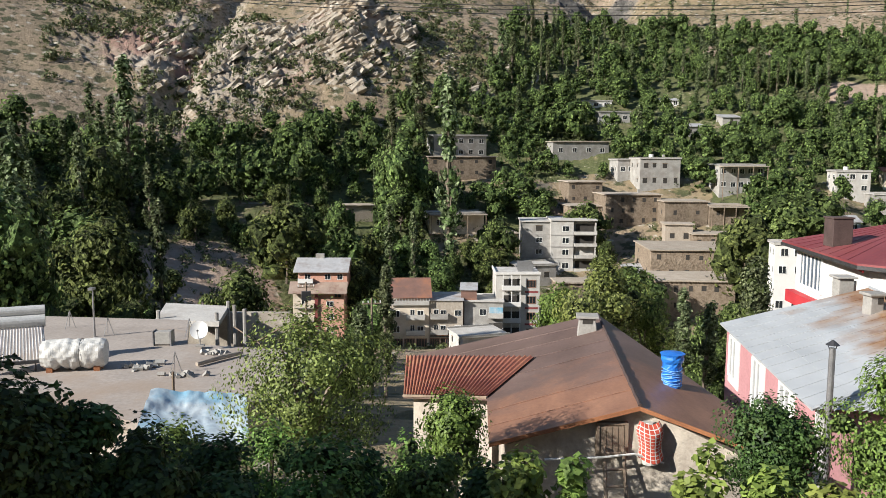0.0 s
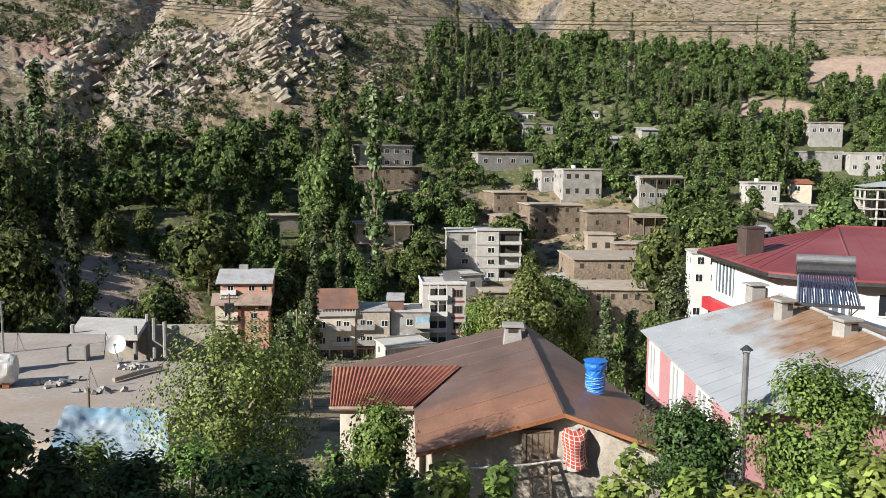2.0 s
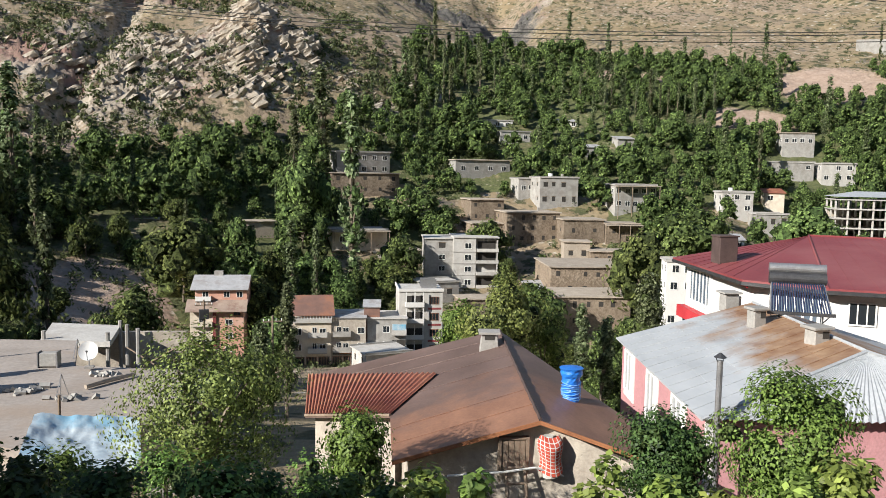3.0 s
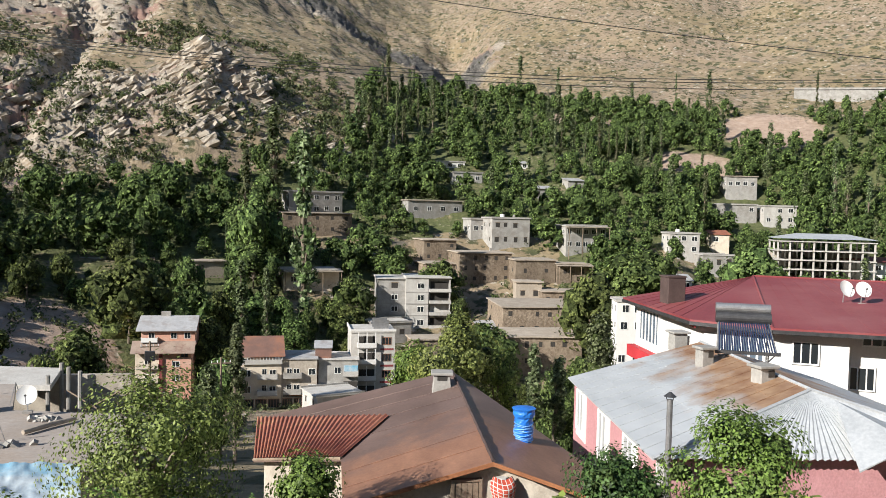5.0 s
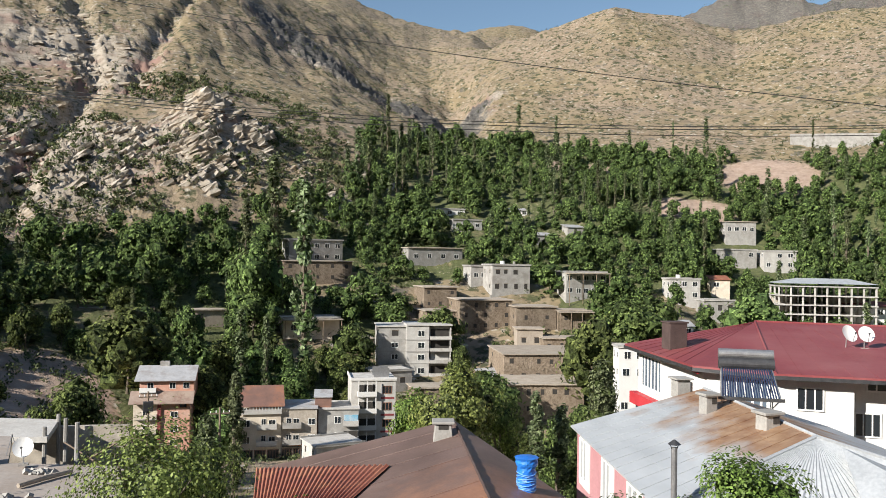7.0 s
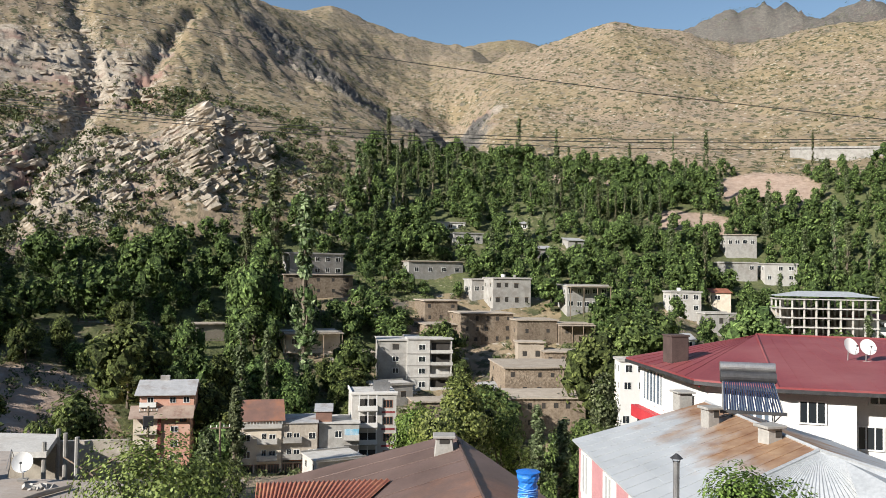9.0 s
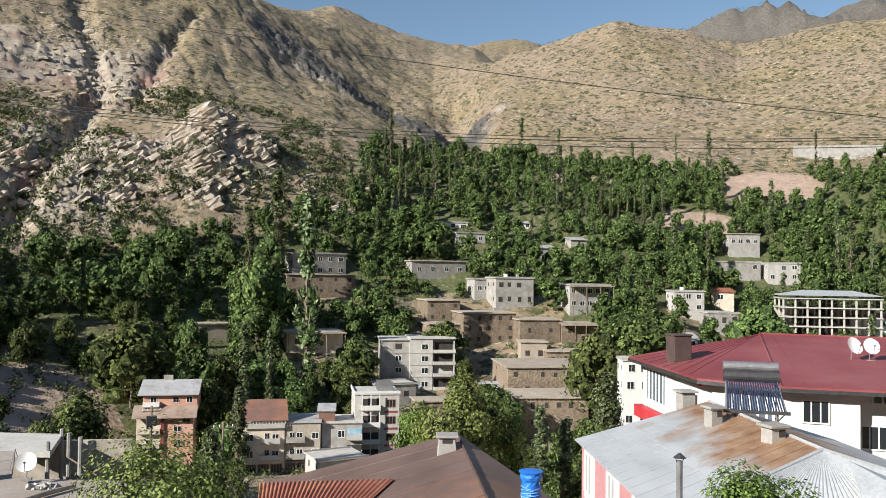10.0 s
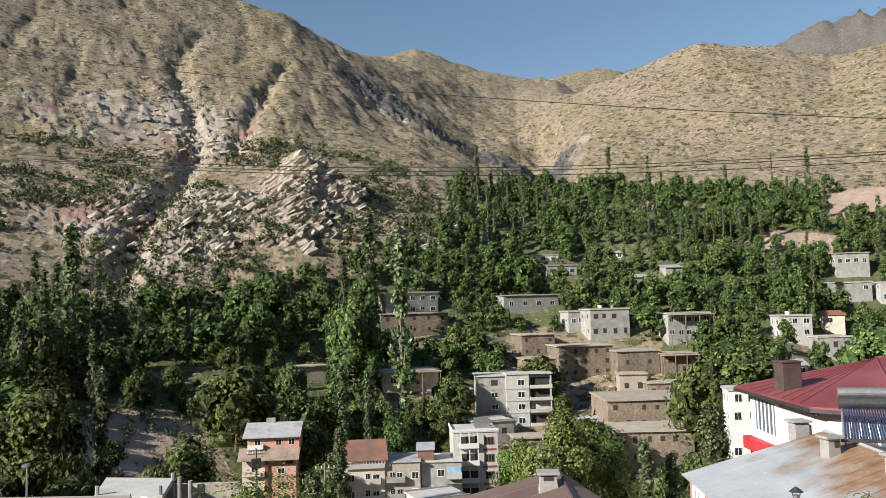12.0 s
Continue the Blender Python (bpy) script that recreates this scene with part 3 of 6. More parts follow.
def house(x, y, z, w, h, turn=0.0, d=8.0, wall=STONE, roof="mud", storeys=1, cols=3, openings="hole", label="", name="house", extra=""):
    """A small house. x, y, z: middle of the foot of its front wall, which looks towards the terrace, turned by turn degrees to the viewer's left."""
    face = math.degrees(math.atan2(x, y))
    m = pose(x, y, z, 0, 0, -face - turn) @ pose(0, d / 2, 0)
    hs = thing(name, m, label, "house")
    seed = int(abs(x * 13 + y * 7))
    rng = random.Random(seed)
    part("wall", Mesh().box(-w / 2, -d / 2, -7, w / 2, d / 2, h), wall, hs)
    over, th = (0.45, 0.28) if roof == "mud" else (0.3, 0.2)
    if roof == "mud":
        part("roof", wonky_roof(w, d, h + 0.28, over, th, seed), MUD_ROOF, hs)
        beams = int(w / 0.9)
        for k in range(beams):
            bx = -w / 2 + w * (k + 0.5) / beams
            part("beam_end", Mesh().box(bx - 0.08, -d / 2 - 0.42, h - 0.16, bx + 0.08, -d / 2 + 0.1, h - 0.01), WOOD, hs)
    elif roof == "slab":
        part("roof", Mesh().box(-w / 2 - over, -d / 2 - over, h, w / 2 + over, d / 2 + over, h + th), PALE_CONCRETE, hs)
        for y0 in (-d / 2 - over, d / 2 + over - 0.2):
            part("parapet", Mesh().box(-w / 2 - over, y0, h + th, w / 2 + over, y0 + 0.2, h + th + 0.3), CONCRETE, hs)
    else:
        rise = 1.3
        a, b = w / 2 + 0.5, d / 2 + 0.5
        pts = [(-a, -b, h), (a, -b, h), (a, b, h + rise), (-a, b, h + rise)]
        part("roof", Mesh().slab(pts, 0.12), roof, hs)
        part("roof_wall", Mesh().add([(-w / 2, -d / 2, h - 0.1), (-w / 2, d / 2, h - 0.1), (-w / 2, d / 2, h + rise - 0.2), (w / 2, -d / 2, h - 0.1), (w / 2, d / 2, h - 0.1), (w / 2, d / 2, h + rise - 0.2)], [(0, 2, 1), (3, 4, 5), (1, 2, 5, 4)]), wall, hs)
    sh = h / storeys
    for s in range(storeys):
        for c in range(cols):
            if rng.random() < 0.12:
                continue
            cx = -w / 2 + w * (c + 0.5) / cols + rng.uniform(-0.3, 0.3)
            wm = pose(cx, -d / 2, sh * (s + 0.56) + rng.uniform(-0.1, 0.1), 0, 0, 180)
            if openings == "hole":
                hole(hs, wm, rng.uniform(0.75, 1.05) * (1.0 if wall == STONE else 1.35), rng.uniform(1.0, 1.4) * (1.0 if wall == STONE else 1.2))
            else:
                window(hs, wm, rng.uniform(1.4, 1.8), 1.55)
        for side, n in ((1, 2), (-1, 2)):
            for c in range(n):
                if rng.random() < 0.35:
                    continue
                wm = pose(side * w / 2, -d / 2 + d * (c + 0.5) / n, sh * (s + 0.56), 0, 0, 180 + 90 * side)
                (hole(hs, wm, 0.75, 1.05) if openings == "hole" else window(hs, wm, 1.2, 1.3))
    if "chimney" in extra:
        part("chimney", Mesh().box(w * 0.2, 0, h, w * 0.2 + 0.6, 0.6, h + 1.3), CONCRETE, hs)
    if "tank" in extra:
        part("water_tank", Mesh().tube([(-w * 0.1, 0, h + 0.2), (-w * 0.1, 0, h + 1.4)], 0.7, 12), PVC, hs)
    if "door" in extra:
        hole(hs, pose(w * 0.3, -d / 2, 1.05, 0, 0, 180), 1.0, 2.1, "door", WOOD)
    if "porch" in extra:
        part("porch_roof", Mesh().box(-w / 2 - 0.4, -d / 2 - 2.6, h - 0.35, w / 2 + 0.4, -d / 2 - 0.2, h - 0.1), MUD_ROOF, hs)
        for k in range(4):
            px_ = -w / 2 + w * k / 3
            part("porch_post", Mesh().tube([(px_, -d / 2 - 2.4, -3), (px_, -d / 2 - 2.4, h - 0.3)], 0.11, 6), WOOD, hs)
    return hs



# ---- apartment blocks by the street ----
def balcony(parent, x, y, z, w, d=1.1, rail=PALE_CONCRETE, h=0.95):
    b = part("balcony", Mesh().box(x - w / 2, y - d, z - 0.15, x + w / 2, y + 0.05, z), CONCRETE, parent)
    part("balustrade", Mesh().box(x - w / 2, y - d, z, x + w / 2, y - d + 0.12, z + h).box(x - w / 2, y - d + 0.12, z, x - w / 2 + 0.12, y, z + h).box(x + w / 2 - 0.12, y - d + 0.12, z, x + w / 2, y, z + h), rail, b)
    return b


def front(x, y, z, d, turn=0.0):
    """The frame of a building whose front foot is at x, y, z: local x along the front, y into the building."""
    return pose(x, y, z, 0, 0, -math.degrees(math.atan2(x, y)) - turn)


def facing(x, z, y=0.0):
    return pose(x, y, z, 0, 0, 180)


def salmon_block():
    b = thing("apartment_building", front(-25.1, 162.5, -40.0, 10, 8) @ Matrix.Scale(0.9, 4), "salmon-pink apartment block with a grey tin roof and balconies", "building")
    part("wall", Mesh().box(-0.6, 0, -4, 5.4, 10, 19.0 - 5.2), PINK, b, "salmon-painted wall")
    part("side_wall", Mesh().box(-6.2, 0.15, -4, -0.6, 10, 19.0 - 5.2), CREAM, b, "pale rendered wall")
    part("top_wall", Mesh().box(-5.2, 1.4, 13.8, 6.0, 9.6, 17.6), PINK, b)
    part("pillar", Mesh().box(-1.2, -0.35, -3, -0.5, 0.2, 13.6), RED_TIN, b, "brown vertical strip")
    part("lower_roof", Mesh().slab([(-7.0, -1.3, 12.9), (6.2, -1.3, 12.9), (6.2, 1.5, 15.2), (-7.0, 1.5, 15.2)], 0.15), BROWN_TIN, b, "brownish tin skirt roof")
    part("roof", Mesh().slab([(-6.2, 0.6, 17.5), (6.4, 0.6, 17.5), (6.4, 7, 20.0), (-6.2, 7, 20.0)], 0.15).slab([(-6.2, 7, 20.0), (6.4, 7, 20.0), (6.4, 10.4, 17.5), (-6.2, 10.4, 17.5)], 0.15), GREY_TIN, b)
    part("gable", Mesh().slab([(6.0, 0.8, 17.4), (6.0, 10, 17.4), (6.0, 7, 19.8)], 0.15, (-1, 0, 0)), PINK, b)
    part("chimney", Mesh().box(-1.8, 6.6, 19.4, 0.2, 7.6, 20.9), CONCRETE, b)
    for z in (1.3, 4.3, 7.3, 10.3):
        window(b, facing(2.2, z), 1.6, 1.3)
        window(b, facing(-3.6, z + 0.1, 0.15), 1.3, 1.4)
        balcony(b, -3.6, 0.15, z - 0.8, 4.6, 1.0, CREAM)
    for x in (-3.0, 1.6, 4.4):
        window(b, facing(x, 16.3, 1.4), 1.3, 1.3)
    balcony(b, -3.4, 1.4, 15.0, 3.4, 0.9, PVC)
    window(b, facing(4.0, 12.2), 1.6, 0.9, RUST_EDGE)


def shop_row():
    """Two blocks of flats over shops, one with a brown tin roof."""
    b = thing("apartment_building", front(-6.7, 159.8, -40.0, 9, 0), "cream flats over street shops under a brown tin roof", "building")
    part("wall", Mesh().box(-3.9, 0, -4, 3.9, 9, 10.6), CREAM, b)
    part("roof", Mesh().slab([(-4.6, -0.6, 11.2), (4.6, -0.6, 11.2), (4.4, 5, 14.4), (-3.6, 5, 14.4)], 0.15).slab([(-3.6, 5, 14.4), (4.4, 5, 14.4), (4.6, 9.6, 11.2), (-4.6, 9.6, 11.2)], 0.15), RUST_TIN, b, "brown tin roof")
    part("attic_rail", Mesh().box(-4.0, -0.5, 9.6, 4.0, -0.35, 10.5), PALE_CONCRETE, b)
    for k in range(14):
        part("baluster", Mesh().box(-3.9 + k * 0.6, -0.45, 10.5, -3.75 + k * 0.6, -0.35, 11.1), PVC, b)
    for z in (4.6, 7.8):
        window(b, facing(-2.6, z), 1.3, 1.4)
        balcony(b, 1.2, 0, z - 1.0, 3.8)
        window(b, facing(0.6, z), 0.9, 1.7)
        window(b, facing(2.2, z), 1.3, 1.3)
    shopfront(b, -3.7, 3.7)
    c = thing("apartment_building", front(0.7, 160.2, -40.0, 9, 0), "tan flats over a shop with a signboard", "building")
    part("wall", Mesh().box(-3.7, 0, -4, 3.4, 9, 10.4), PLASTER, c)
    part("roof", Mesh().box(-3.8, -0.3, 10.4, 3.6, 9, 10.7), GREY_TIN, c)
    for z in (4.7, 7.9):
        balcony(c, -1.4, 0, z - 1.0, 3.6, 1.0, CONCRETE)
        window(c, facing(-2.0, z), 1.0, 1.5)
        window(c, facing(-0.6, z), 1.2, 1.3)
        window(c, facing(2.4, z), 1.4, 1.3)
    shopfront(c, -3.4, 3.2)
    sign = part("signboard", Mesh().box(-3.2, -0.4, 3.05, 3.0, -0.25, 3.75), DARK_METAL, c, "dark shop sign")
    part("sign_bar", Mesh().box(-1.9, -0.43, 3.25, 1.7, -0.4, 3.55), RUST_EDGE, sign, "orange bar in place of writing")
    e = thing("apartment_building", front(7.9, 161.0, -40.0, 9, 0), "grey flats with blue balcony and flat roof", "building")
    part("wall", Mesh().box(-3.5, 0.2, -4, 4.4, 9, 10.0), CONCRETE, e)
    part("roof", Mesh().box(-3.6, -0.1, 10.0, 4.6, 9, 10.25), PALE_CONCRETE, e)
    part("stair_tower", Mesh().box(-4.2, 0.9, -4, -1.0, 5, 12.3), RUST_TIN, e, "brown rendered stair tower")
    part("tower_roof", Mesh().slab([(-4.5, 0.6, 12.4), (-0.8, 0.6, 12.4), (-0.8, 5.2, 13.2), (-4.5, 5.2, 13.2)], 0.12), GREY_TIN, e)
    for z in (4.7, 7.9):
        window(e, facing(0.3, z, 0.2), 1.4, 1.4)
        balcony(e, 2.9, 0.2, z - 1.0, 3.0, 1.0, PALE_CONCRETE)
        # the lower back panel is painted dark as the shade under the balcony
        part("balcony_back", Mesh().box(1.5, 0.12, z - 0.9, 4.3, 0.21, z + 1.0), SHEET_BLUE if z > 6 else SHADE_PANEL, e, "faded blue balcony wall" if z > 6 else "")
    part("annexe", Mesh().box(-4.4, -3.4, -4, 2.2, 0.2, 3.6).box(-4.2, -3.0, 3.6, -1.2, 0.2, 5.2), WHITE_PAINT, e, "white single-storey annexe")


def shopfront(parent, x0, x1):
    n = 3
    for k in range(n):
        a, b = x0 + (x1 - x0) * k / n + 0.12, x0 + (x1 - x0) * (k + 1) / n - 0.12
        window(parent, pose((a + b) / 2, -0.02, 1.55, 0, 0, 180), b - a, 2.3, RUST_TIN, 3, "shop window with dark mullions")
    part("shop_step", Mesh().box(x0, -1.2, -4, x1, 0, 0.15), PALE_CONCRETE, parent)


def white_block():
    b = thing("apartment_building", front(15.6, 164.0, -38.5, 9, -6), "white four-storey apartment block with open balconies", "building")
    part("wall", Mesh().box(-4.6, 0, -4, 4.4, 10, 13.6), PALE_CONCRETE, b)
    part("roof", Mesh().box(-4.8, -0.2, 13.6, 4.6, 10.2, 13.9), PALE_CONCRETE, b)
    part("parapet", Mesh().box(-4.8, -0.2, 13.9, 4.6, 0.0, 14.3).box(-4.8, 0.0, 13.9, -4.6, 10.2, 14.3), WHITE_PAINT, b)
    for z in (1.6, 5.0, 8.4, 11.8):
        # no recess: a dark panel on the wall paints the loggia's shade
        part("loggia", Mesh().box(-3.2, -0.02, z - 1.2, 0.3, 0.1, z + 1.0), SHADE_PANEL, b)
        balcony(b, -1.45, 0, z - 1.2, 3.9, 0.9, WHITE_PAINT)
        for k in range(3):
            part("post", Mesh().box(-3.3 + k * 1.75, -0.85, z - 0.3, -3.1 + k * 1.75, -0.7, z + 1.9), WHITE_PAINT, b)
        window(b, facing(2.7, z), 1.9, 1.6, RUST_TIN, 2)
        part("spandrel", Mesh().box(1.4, -0.04, z - 1.9, 4.1, 0.02, z - 1.5), RED_TIN, b)
    for y0 in (3.0, 5.8):
        part("roof_frame", Mesh().box(0.2, y0, 13.9, 3.4, y0 + 0.15, 15.8), STEEL, b, "steel rack for solar panels")


def grey_block():
    b = thing("apartment_building", front(26.9, 203.0, -31.5, 12, -6), "unfinished grey concrete apartment block of four storeys", "building")
    w = CONCRETE
    part("left_wing", Mesh().box(-6.8, 1.2, -6, 0.4, 12, 14.2), w, b)
    part("wall", Mesh().box(0.4, 0, -6, 6.2, 12, 14.6), PALE_CONCRETE, b, "paler middle bay")
    part("right_wing", Mesh().box(6.2, 1.0, -6, 11.8, 12, 14.4), w, b)
    part("roof", Mesh().box(-7.1, 0.8, 14.2, 0.4, 12.2, 14.5).box(0.4, -0.3, 14.6, 12.2, 12.2, 14.9), PALE_CONCRETE, b)
    for k, z in enumerate((3.2, 6.6, 9.6, 12.6)):
        part("floor_band", Mesh().box(-6.85, 1.14, z - 1.75, 0.4, 1.2, z - 1.5).box(0.4, -0.06, z - 1.75, 6.2, 0, z - 1.5), CONCRETE, b)
        (hole if k == 3 else window)(b, facing(-2.4, z, 1.2), 1.7, 1.4)
        window(b, facing(4.2, z), 1.8, 1.5)
        # dark panel in place of the shade behind each balcony
        part("loggia", Mesh().box(6.8, 0.96, z - 1.3, 11.4, 1.06, z + 1.1), SHADE_PANEL if k != 1 else PALE_CONCRETE, b)
        balcony(b, 9.2, 1.0, z - 1.4, 5.6, 1.7, PALE_CONCRETE, 0.75)
        part("post", Mesh().box(11.5, -0.6, z - 1.4, 11.8, -0.3, z + 1.6), PALE_CONCRETE, b)
    # flat dark panel painted as the opening's inner shade
    part("ground_opening", Mesh().box(1.4, -0.05, -3, 6.0, 0.05, 0.6), SHADE_PANEL, b)
    tarp = Mesh().box(-3.0, -1.4, 1.35, 1.2, 0.6, 1.55)
    part("tarpaulin", tarp, BLUE_PLASTIC, b, "blue sheet on the terrace")


def concrete_frame():
    """The bare frame of a building going up."""
    b = thing("unfinished_building", front(155.5, 216.5, -18.6, 14, -16) @ Matrix.Scale(0.78, 4), "unfinished concrete building frame with open floors", "building")
    n, w, d = 8, 35.0, 14.0
    for k in range(5):
        z = 1.2 + k * 3.6
        part("floor_slab", Mesh().box(-w / 2 - 0.6, -0.8, z, w / 2 + 0.6, d + 0.6, z + 0.4), PALE_CONCRETE, b)
        if k < 4:
            for i in range(n + 1):
                for j in range(3):
                    x, y = -w / 2 + w * i / n, d * j / 2
                    part("column", Mesh().box(x - 0.3, y - 0.3, z + 0.4, x + 0.3, y + 0.3, z + 3.6), PALE_CONCRETE, b)
    part("base_wall", Mesh().box(-w / 2, 0, -8, w / 2, d, 1.2), CONCRETE, b)
    part("back_wall", Mesh().box(-w / 2, d - 0.2, 1.6, w / 2, d, 12.0), PLASTER, b)
    part("roof", Mesh().add([(-w / 2 - 0.8, -1, 16.9), (w / 2 + 0.8, -1, 16.9), (w / 2 + 0.8, d + 1, 16.9), (-w / 2 - 0.8, d + 1, 16.9), (-w / 2 + 8, d / 2, 18.9), (w / 2 - 8, d / 2, 18.9)],
                            [(0, 1, 5, 4), (1, 2, 5), (2, 3, 4, 5), (3, 0, 4), (3, 2, 1, 0)]), GALV, b, "pale tin roof")


# ---- the brown-roofed house ----
def seams(parent, pts, n, name="seam", material=None, r=0.02):
    """Standing seams on a four-cornered roof plane, from its first edge to its third."""
    a, b, c, d = [Vector(p) for p in pts]
    up = (b - a).cross(d - a).normalized()
    up = up if up.z > 0 else -up
    for k in range(1, n):
        p, q = a.lerp(b, k / n) + up * 0.012, d.lerp(c, k / n) + up * 0.012
        part(name, Mesh().tube([p, q], r, 5), material, parent)


def brown_house():
    h = thing("house", Matrix.Identity(4), "low mud-plastered house under a rusty brown tin roof", "house")
    a, b = Vector((4.91, 19.39, -6.24)), Vector((6.05, 31.0, -6.24))
    l1, l2, l3, l4 = Vector((1.19, 19.84, -7.36)), Vector((1.36, 23.81, -7.42)), Vector((-1.53, 33.28, -8.57)), Vector((-1.34, 26.92, -8.32))
    r1, r2 = Vector((7.75, 18.42, -7.10)), Vector((8.43, 21.32, -7.23))
    roof = part("roof", Mesh().slab([a, b, l3, l4, l2, l1], 0.06), BROWN_ROOF, h, "rust-streaked brown tin roof")
    part("roof", Mesh().slab([b, a, r1, r2], 0.06), BROWN_ROOF, h, "dark brown tin roof slope")
    seams(roof, (l1, l2, a.lerp(b, 0.38), a), 3, "seam", BROWN_ROOF, 0.008)
    seams(roof, (l2, l3, b, a.lerp(b, 0.38)), 5, "seam", BROWN_ROOF, 0.008)
    ridge = [a.lerp(b, k / 24) + Vector((0, 0, 0.03 + 0.03 * (k % 2))) for k in range(25)]
    part("ridge_cap", Mesh().tube(ridge, 0.05, 6), DARK_CHIMNEY, roof, "dark lapped ridge cap")
    part("rust_edge", Mesh().slab([a + Vector((0, -0.02, 0.01)), l1 + Vector((0, -0.02, 0.01)), l1 + Vector((0, -0.02, -0.10)), a + Vector((0, -0.02, -0.10))], 0.03, (0, 1, 0))
         .slab([a + Vector((0, -0.02, 0.01)), r1 + Vector((0, -0.02, 0.01)), r1 + Vector((0, -0.02, -0.10)), a + Vector((0, -0.02, -0.10))], 0.03, (0, 1, 0)), RUST_EDGE, roof, "bright rusty verge strip")
    gl, gr, ga = l1 + Vector((0.45, 0.42, -0.2)), r1 + Vector((-0.45, 0.42, -0.2)), a + Vector((0, 0.36, -0.1))
    part("gable_wall", Mesh().slab([gl, ga, gr, (gr.x, gr.y, -11), (gl.x, gl.y, -11)], 0.4, (0, 1, 0)), PLASTER, h, "patched mud-plaster gable wall")
    part("side_wall", Mesh().slab([gl, (1.75, 23.9, -7.6), (1.75, 23.9, -13), (gl.x, gl.y, -12)], 0.4, (1, 0, 0)).slab([gr, (7.9, 21.5, -7.3), (7.9, 21.5, -12), (gr.x, gr.y, -12)], 0.4, (-1, 0, 0))
         .slab([(7.9, 21.5, -7.3), (5.9, 30.5, -6.5), (5.9, 30.5, -12), (7.9, 21.5, -12)], 0.4, (-1, 0, 0)), PLASTER, h)
    # hatch door, frame, boards
    y = 19.68
    door = part("hatch_door", Mesh().box(3.98, y, -7.62, 4.62, y + 0.1, -6.80), WOOD, h, "grey plank hatch door")
    for k in range(4):
        part("plank", Mesh().box(4.02 + k * 0.15, y - 0.02, -7.58, 4.15 + k * 0.15, y, -6.84), WOOD, door)
    part("door_frame", Mesh().box(3.90, y - 0.04, -7.66, 3.98, y + 0.1, -6.74).box(4.62, y - 0.04, -7.66, 4.70, y + 0.1, -6.74).box(3.98, y - 0.04, -6.80, 4.62, y + 0.1, -6.74), WOOD, h)
    # chimney with a slab on feet
    cm = pose(5.25, 28.7, -6.5, 0, 0, -8)
    ch = part("chimney", bevelled(Mesh().add([Vector(p) for p in ((-0.48, -0.42, -0.3), (0.48, -0.42, -0.3), (0.48, 0.42, -0.3), (-0.48, 0.42, -0.3), (-0.36, -0.34, 0.75), (0.36, -0.34, 0.75), (0.36, 0.34, 0.75), (-0.36, 0.34, 0.75))],
                                  [(3, 2, 1, 0), (4, 5, 6, 7), (0, 1, 5, 4), (1, 2, 6, 5), (2, 3, 7, 6), (3, 0, 4, 7)]), 0.03), CONCRETE, h)
    ch.matrix_local = cm @ Matrix.Scale(0.8, 4)
    # mouth is a dark box, its inner shade painted on
    part("chimney_mouth", Mesh().box(-0.22, -0.37, 0.52, 0.22, -0.30, 0.72), SHADE_PANEL, ch)
    part("chimney_cap", bevelled(Mesh().box(-0.5, -0.46, 0.76, 0.5, 0.46, 0.88), 0.02), CONCRETE, ch)
    # ladder leaning on the gable
    lad = thing("ladder", pose(4.32, 19.12, -7.45), "weathered wooden ladder leaning on the gable wall", "ladder")
    for x in (-0.24, 0.24):
        part("rail", Mesh().tube([(x, 0.45, 0.12), (x * 1.15, -0.75, -2.9)], 0.045, 6), WOOD, lad)
    for k in range(8):
        u = (k + 0.4) / 8
        part("rung", Mesh().tube([(-0.3, 0.45 - 1.2 * u, 0.12 - 3.0 * u), (0.3, 0.45 - 1.2 * u, 0.12 - 3.0 * u)], 0.035, 6), WOOD, lad)
    # the corrugated lean-to
    lt = thing("lean_to", Matrix.Identity(4), "lean-to shed with a rusty corrugated red roof", "shed")
    c0, c1, c2, c3 = Vector((-1.53, 33.28, -8.50)), Vector((3.16, 27.02, -6.91)), Vector((1.36, 23.85, -7.35)), Vector((-1.34, 26.92, -8.25))
    n, rows = 240, []
    for v in (0, 0.35, 0.7, 1):
        row = []
        for k in range(n + 1):
            u = k / n
            p = c0.lerp(c1, u).lerp(c3.lerp(c2, u), v)
            row.append(p + Vector((0, 0, 0.035 * math.sin(u * 2 * math.pi * 28))))
        rows.append(row)
    part("corrugated_roof", Mesh().sheet(rows), CORRUGATED, lt)
    # the darker plaster tone also carries the shade lying on this wall
    part("wall", Mesh().slab([(1.55, 24.2, -7.62), (-1.0, 27.1, -8.45), (-1.0, 27.1, -13), (1.55, 24.2, -13)], 0.3, (0.7, 0.7, 0)), PLASTER, lt, "mud-plastered shed wall with shade in its colour")
    part("roof_edge", Mesh().tube([c3 + Vector((0, 0, -0.05)), c2 + Vector((0, 0, -0.05))], 0.05, 6), WOOD, lt)


